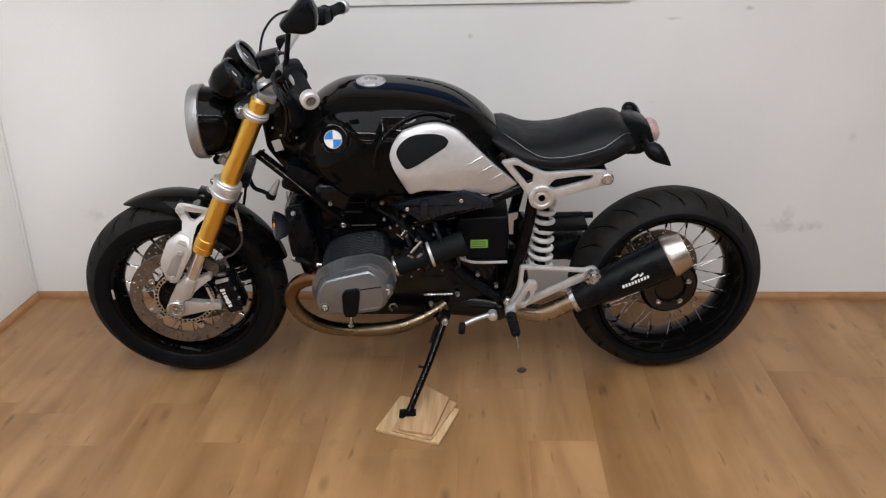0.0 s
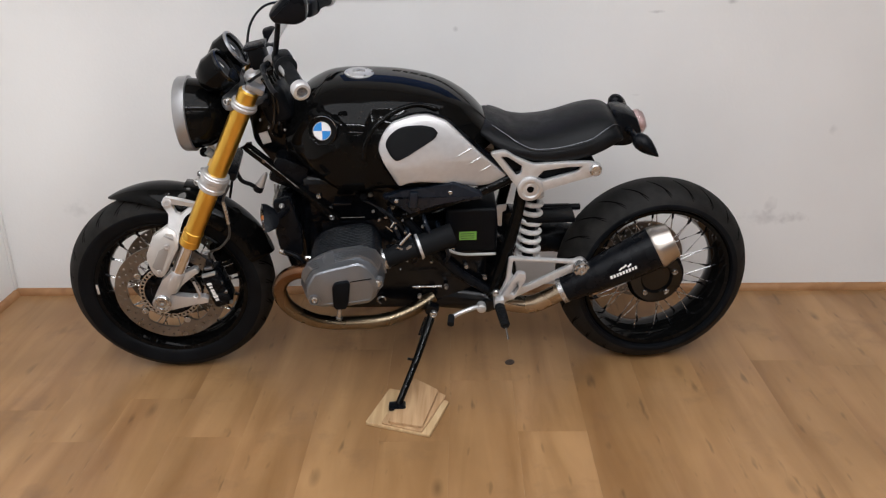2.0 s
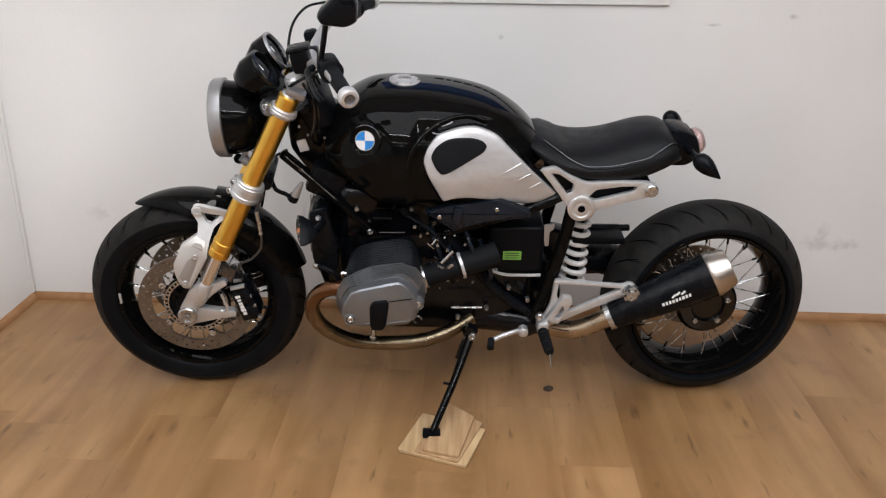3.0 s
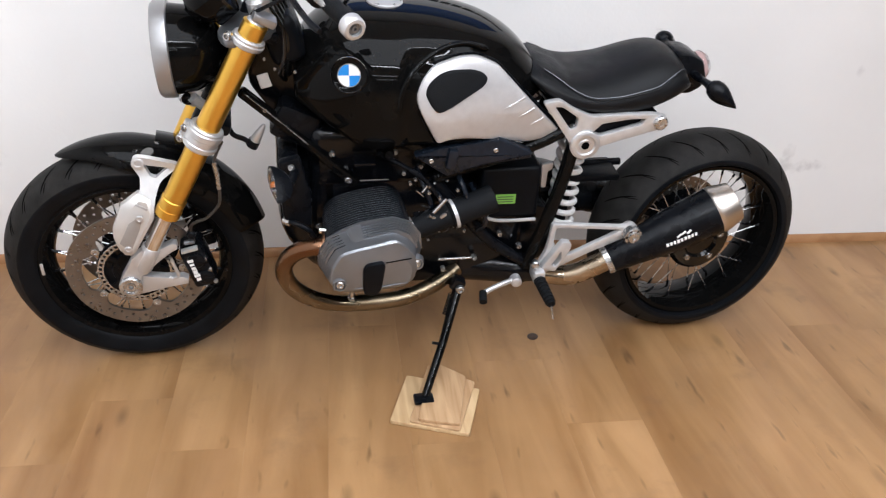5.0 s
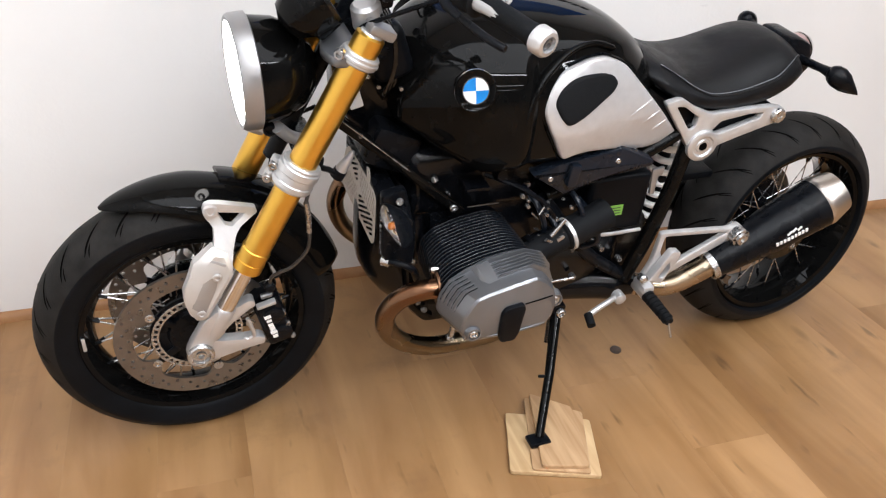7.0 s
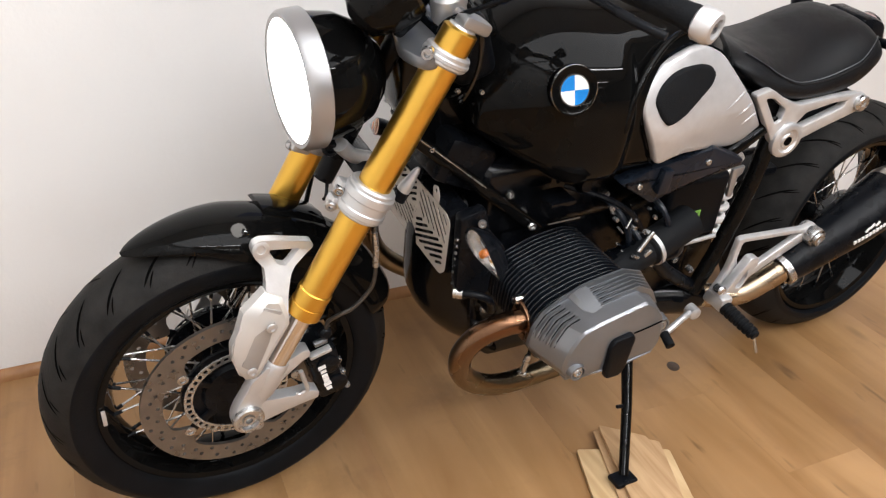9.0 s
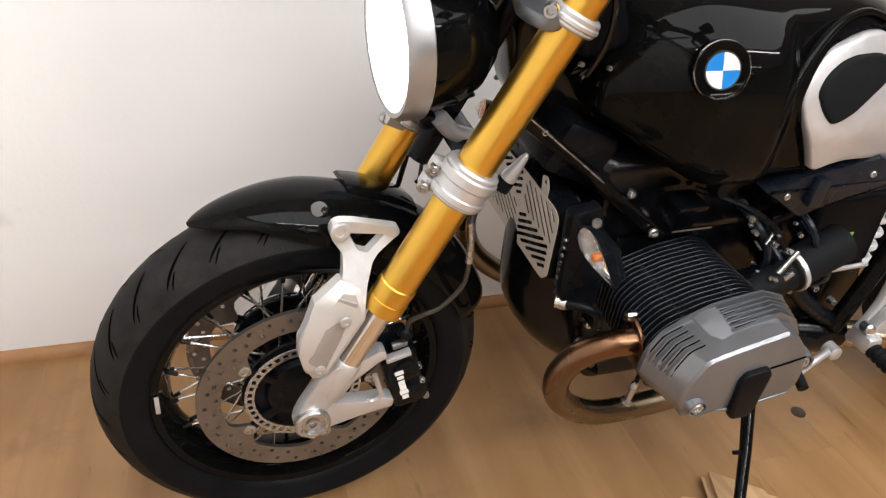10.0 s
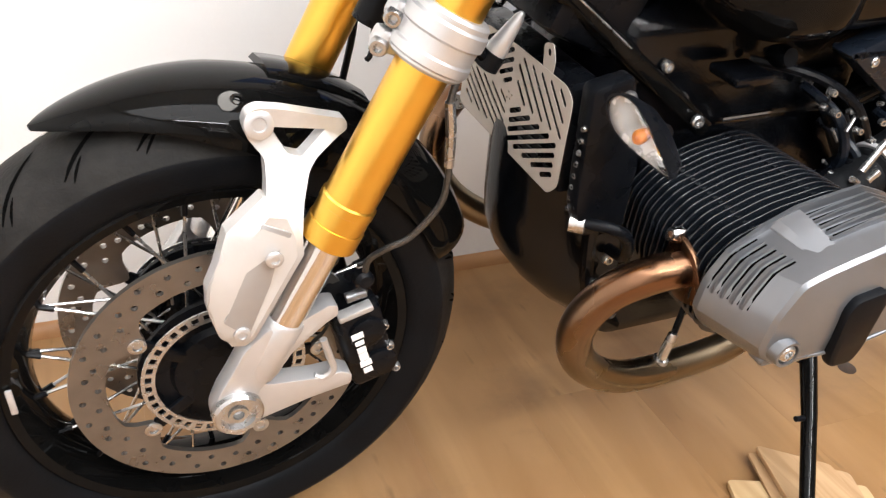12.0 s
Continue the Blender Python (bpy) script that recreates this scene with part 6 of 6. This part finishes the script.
# ---- front turn signals ----
for s in (-1, 1):
    off = 0.09 if s > 0 else 0.0
    T, E_ = Vector((-0.390, s * 0.220 - off, 0.668)), Vector((-0.374, s * 0.301 - off, 0.629))
    u = (E_ - T).normalized()
    n = Vector((-0.94, s * 0.05, 0.30))
    n = (n - u * n.dot(u)).normalized()
    v = n.cross(u)
    C = (T + E_) / 2
    half = (E_ - T).length / 2

    def almond(f, h, bm):
        r = []
        for k in range(24):
            a = 2 * math.pi * k / 24
            x = math.cos(a)
            w = 0.0142 * (abs(math.sin(a)) ** 1.1) * (1 if math.sin(a) > 0 else -1) * (1 - 0.70 * x) * 0.95
            r.append(bm.verts.new(C + u * (x * half * f) + v * (w * f) + n * h))
        return r
    bm = B()
    ring_faces(bm, [almond(0.35, -0.034, bm), almond(0.75, -0.024, bm), almond(1.03, -0.004, bm), almond(1.05, 0.007, bm), almond(1.0, 0.007, bm), almond(0.98, 0.0, bm)])
    sig = P("front_signal", bm, M_SATIN, bike, "turn signal with clear lens")
    bm = B()
    ring_faces(bm, [almond(0.96, 0.0004, bm), almond(0.90, 0.0012, bm), almond(0.5, 0.0008, bm)])
    P("reflector", bm, M_SILK, sig, "bright reflector")
    P("bulb", lathe(B(), [(0.0, 0.0065), (0.004, 0.0065), (0.007, 0.004), (0.008, 0)], C + n * 0.001, n, 14), M_AMBER, sig, "amber bulb")
    bm = B()
    ring_faces(bm, [almond(0.98, 0.001, bm), almond(0.97, 0.007, bm), almond(0.75, 0.0105, bm), almond(0.35, 0.012, bm)])
    lens = P("signal_lens", bm, M_CLEAR, sig, "clear lens")
    P("signal_stalk", tube(B(), [C - n * 0.03, (-0.335, s * 0.130, 0.620)], 0.010, 10), M_SATIN, sig, "black stalk")
    bolt((-0.347, s * 0.185 - off, 0.647), (-0.6, s, 0.3), 0.007, 0.008, M_STEEL, sig)

# silver plunger under the fork bridge
hb = (Vector((-0.437, -0.050, 0.632)) - Vector((-0.404, -0.060, 0.692))).normalized()
sn = P("plunger", lathe(B(), [(0, 0.0), (0.001, 0.003), (0.008, 0.006), (0.045, 0.012), (0.052, 0.012)], (-0.404, -0.060, 0.692), hb, 20), M_ALU, bike, "silver bullet-shaped plunger")
P("plunger_collar", lathe(B(), [(0.050, 0.0135), (0.068, 0.0145), (0.070, 0.010), (0.070, 0)], (-0.404, -0.060, 0.692), hb, 20), M_SATIN, sn, "black collar")
P("plunger_arm", tube(B(), spline([(-0.437, -0.052, 0.640), (-0.452, -0.058, 0.655), (-0.476, -0.065, 0.672), (-0.488, -0.06, 0.705)], 4), 0.006, 8), M_SATIN, sn)

# brake hoses and cables
P("brake_hose", tube(B(), spline([(-0.500, -0.115, 0.700), (-0.522, -0.128, 0.655), (-0.518, -0.130, 0.604), (-0.517, -0.130, 0.566), (-0.524, -0.130, 0.537), (-0.552, -0.130, 0.506), (-0.577, -0.125, 0.492), (-0.592, -0.115, 0.470), (-0.590, -0.105, 0.420)], 6), 0.0036, 8), M_HOSE, fork, "grey braided brake hose", True)
P("hose_sleeve", tube(B(), spline([(-0.522, -0.128, 0.655), (-0.5185, -0.130, 0.625), (-0.517, -0.130, 0.585)], 5), 0.0052, 8), M_STEEL, fork, "steel hose sleeve", True)
P("brake_hose", tube(B(), spline([(-0.455, 0.06, 0.74), (-0.52, 0.10, 0.68), (-0.535, 0.11, 0.60), (-0.56, 0.10, 0.50), (-0.585, 0.095, 0.41)], 6), 0.0042, 8), M_SATIN, fork, "black brake hose", True)
P("cable", tube(B(), spline([(-0.500, 0.02, 0.80), (-0.525, 0.03, 0.74), (-0.540, 0.02, 0.69), (-0.555, -0.01, 0.655), (-0.560, -0.01, 0.645)], 6), 0.003, 8), M_SATIN, fork, "thin black cable", True)
P("cable", tube(B(), spline([(-0.425, 0.0, 1.00), (-0.415, 0.06, 1.07), (-0.385, 0.14, 1.10), (-0.340, 0.22, 1.095)], 6), 0.0035, 8), M_SATIN, bar, "thin black cable", 3)
P("cable", tube(B(), spline([(-0.330, -0.22, 1.045), (-0.385, -0.16, 1.000), (-0.420, -0.10, 0.955), (-0.400, -0.06, 0.90), (-0.360, -0.07, 0.84)], 6), 0.004, 8), M_SATIN, bar, "black cable loom", 3)
for s in (-1, 1):
    P("riser", lathe(B(), [(0, 0.024), (0.006, 0.028), (0.040, 0.026), (0.046, 0.020), (0.046, 0)], (-0.392, s * 0.060 - 0.007, 0.945), (-0.25, s * 0.1, 1), 24), M_ALU, bar, "silver handlebar riser", 3)
P("top_bridge", prism(B(), round_outline([(-0.470, -0.150), (-0.395, -0.125), (-0.355, -0.06), (-0.350, 0.05), (-0.395, 0.120), (-0.470, 0.140), (-0.490, 0.09), (-0.455, 0.0), (-0.490, -0.10)], 0.02), (), 0.930, 0.950, 0.005, at=lambda a, d, b: (a, b, d)), M_COVER, fork, "grey top fork bridge", True)
bolt((-0.462, -0.135, 0.955), (-0.6, -0.8, 0.1), 0.010, 0.012, M_STEEL, fork, True)
# headlight holder
for s in (-1, 1):
    P("headlight_holder", tube(B(), spline([(-0.555, s * 0.06, 0.780), (-0.530, s * 0.05, 0.750), (-0.500, s * 0.045, 0.735)], 4), 0.012, 10), M_ALU, light, "silver headlight holder", True)
bolt((-0.565, -0.045, 0.770), (-0.3, -1, 0), 0.013, 0.012, M_SATIN, light, True)

# throttle bodies, fittings and small hardware around the cylinders
for s in (-1, 1):
    tb = P("throttle_body", lathe(B(), [(0, 0.032), (0.012, 0.032), (0.014, 0.028), (0.05, 0.028), (0.052, 0.032), (0.06, 0.032)], (-0.062, s * 0.186, 0.480), (0.93, -s * 0.16, 0.26), 24), M_ENGINE, bike, "black throttle body")
    P("throttle_link", tube(B(), [(-0.040, s * 0.212, 0.522), (-0.012, s * 0.206, 0.505)], 0.004, 8), M_STEEL, tb, "bright link rod")
    for k, (x, z) in enumerate(((-0.012, 0.470), (0.020, 0.490), (-0.055, 0.478), (0.045, 0.505), (-0.085, 0.602), (-0.10, 0.628), (-0.04, 0.575), (-0.015, 0.560))):
        bolt((x, s * 0.192, z), (0, s, 0.1), 0.0042, 0.010, M_STEEL, tb)
    P("fuel_line", tube(B(), spline([(-0.150, s * 0.120, 0.640), (-0.10, s * 0.170, 0.635), (-0.05, s * 0.190, 0.605), (-0.02, s * 0.195, 0.565)], 5), 0.0055, 8), M_SATIN, tb, "black fuel line")
    P("coolant_rod", tube(B(), [(-0.195, s * 0.150, 0.588), (-0.128, s * 0.150, 0.588)], 0.003, 8), M_CHROME, tb, "thin bright rod")
    P("fitting", lathe(B(), [(0, 0.012), (0.012, 0.014), (0.026, 0.010), (0.026, 0)], (-0.128, s * 0.130, 0.646), (0, s, 0.3), 16), M_ENGINE, tb, "round black fitting")
    P("heat_plate", block(B(), (-0.185, s * 0.150, 0.640), (0.05, 0.05, 0.012), None, 0.004), M_ENGINE, tb)
    # lambda sensor on the header
    ls = P("lambda_sensor", lathe(B(), [(0, 0.010), (0.014, 0.010), (0.016, 0.007), (0.055, 0.006), (0.058, 0.004)], (-0.220, s * 0.182, 0.262), (0.1, s * 0.1, 1), 14), M_STEEL, bike, "steel lambda sensor")
    P("sensor_lead", tube(B(), spline([(-0.214, s * 0.188, 0.320), (-0.19, s * 0.17, 0.37), (-0.16, s * 0.13, 0.38)], 5), 0.004, 8), M_SATIN, ls, "black lead")
P("oil_ring", tube(B(), [(-0.095 + 0.012 * math.cos(a), -0.112, 0.285 + 0.012 * math.sin(a)) for a in (i * 0.55 for i in range(9))], 0.003, 8), M_STEEL, engine, "bright retaining ring")
for q in ((0.02, 0.30), (0.10, 0.33), (0.16, 0.40), (0.19, 0.345), (0.12, 0.46), (0.215, 0.36)):
    bolt((q[0], -0.112, q[1]), (0, -1, 0), 0.007, 0.014, M_STEEL, engine)

# white plate at the steering head, standing in for wall seen through a gap
P("gap_plate", block(B(), (-0.398, -0.045, 0.791), (0.026, 0.004, 0.034), Matrix.Rotation(radians(-15), 4, "Y"), 0.002), M_WHITE, frame_ob, "small white plate in place of a gap to the wall")
# black covers that close the steering head in front of the tank
P("head_cover", prism(B(), round_outline([(-0.438, 0.885), (-0.350, 0.905), (-0.262, 0.880), (-0.270, 0.640), (-0.372, 0.690), (-0.432, 0.780)], 0.015), (), -0.042, 0.042, 0.010), M_ENGINE, frame_ob, "black steering head cover")

# black electrics box and cable loom behind the steering head
P("electrics_box", block(B(), (-0.352, -0.050, 0.905), (0.075, 0.13, 0.105), Matrix.Rotation(radians(-18), 4, "Y"), 0.020, 3), M_PLASTIC, frame_ob, "black electrics box under the handlebar")
for k in range(5):
    y = -0.105 + 0.018 * k
    P("cable", tube(B(), spline([(-0.375 + 0.006 * k, y - 0.015, 0.985), (-0.352 + 0.004 * k, y - 0.022, 0.945), (-0.350 + 0.008 * k, y - 0.024, 0.890), (-0.362 + 0.014 * k, y - 0.010, 0.835), (-0.350, y * 0.6, 0.800)], 5), 0.0042 + 0.0008 * (k % 3), 8), M_ENAMEL, frame_ob, "black cable in the loom")
for q in ((-0.392, 0.868), (-0.372, 0.846), (-0.345, 0.872), (-0.330, 0.838)):
    bolt((q[0], -0.108, q[1]), (0, -1, 0.2), 0.004, 0.006, M_STEEL, frame_ob)

# small bright screws, pins and clips among the black parts behind the cylinders
rs = random.Random(11)
for s in (-1, 1):
    for k in range(22):
        x, z = rs.uniform(-0.075, 0.10), rs.uniform(0.425, 0.600)
        y = s * rs.uniform(0.150, 0.200)
        if k % 3 == 2:
            d = Vector((rs.uniform(-1, 1), 0.2 * s, rs.uniform(-1, 1))).normalized() * rs.uniform(0.006, 0.014)
            P("pin", tube(B(), [Vector((x, y, z)) - d, Vector((x, y, z)) + d], rs.uniform(0.0014, 0.0026), 8), M_STEEL, engine)
        else:
            bolt((x, y, z), (rs.uniform(-0.4, 0.4), s, rs.uniform(-0.2, 0.5)), rs.uniform(0.0025, 0.0046), 0.007, M_STEEL, engine)
    for k in range(4):
        x, z = -0.06 + 0.045 * k, 0.60 - 0.05 * (k % 2)
        P("hose", tube(B(), spline([(x, s * 0.12, z), (x + 0.012, s * 0.175, z - 0.02), (x + 0.03, s * 0.18, z - 0.075), (x + 0.02, s * 0.14, z - 0.12)], 5), 0.006, 8), M_PLATE, engine, "black rubber hose")

# silver clamp block on top of the fork
for s in (-1, 1):
    P("fork_head_block", block(B(), FT - FD * 0.006 + Vector((0.014, LEGS[0] if s < 0 else LEGS[1], 0.004)), (0.050, 0.040, 0.020), ROT, 0.007), M_RING, fork, "grey clamp block", True)

# ---- floor planks ----
PW, PL = 0.193, 1.285
plank_mesh = {}


def plank(x0, x1, y0, y1):
    """One floor plank; alike ones share their mesh."""
    key = (round(x1 - x0, 4), round(y1 - y0, 4))
    if key in plank_mesh:
        o = new("plank", plank_mesh[key])
        o.parent = floor
    else:
        o = part("plank", block(B(), (0, 0, -0.005), (key[0] - 0.00006, key[1] - 0.00006, 0.010), bevel=0.0001, seg=1), M_FLOOR, floor)
        plank_mesh[key] = o.data
    o.location = ((x0 + x1) / 2, (y0 + y1) / 2, 0)


rnd = random.Random(5)
x = LEFT - 0.05
while x < RIGHT - 0.01:
    y = REAR - rnd.uniform(0.1, 1.2)
    while y < BACK - 0.01:
        plank(max(x, LEFT), min(x + PW, RIGHT), max(y, REAR), min(y + PL, BACK))
        y += PL
    x += PW
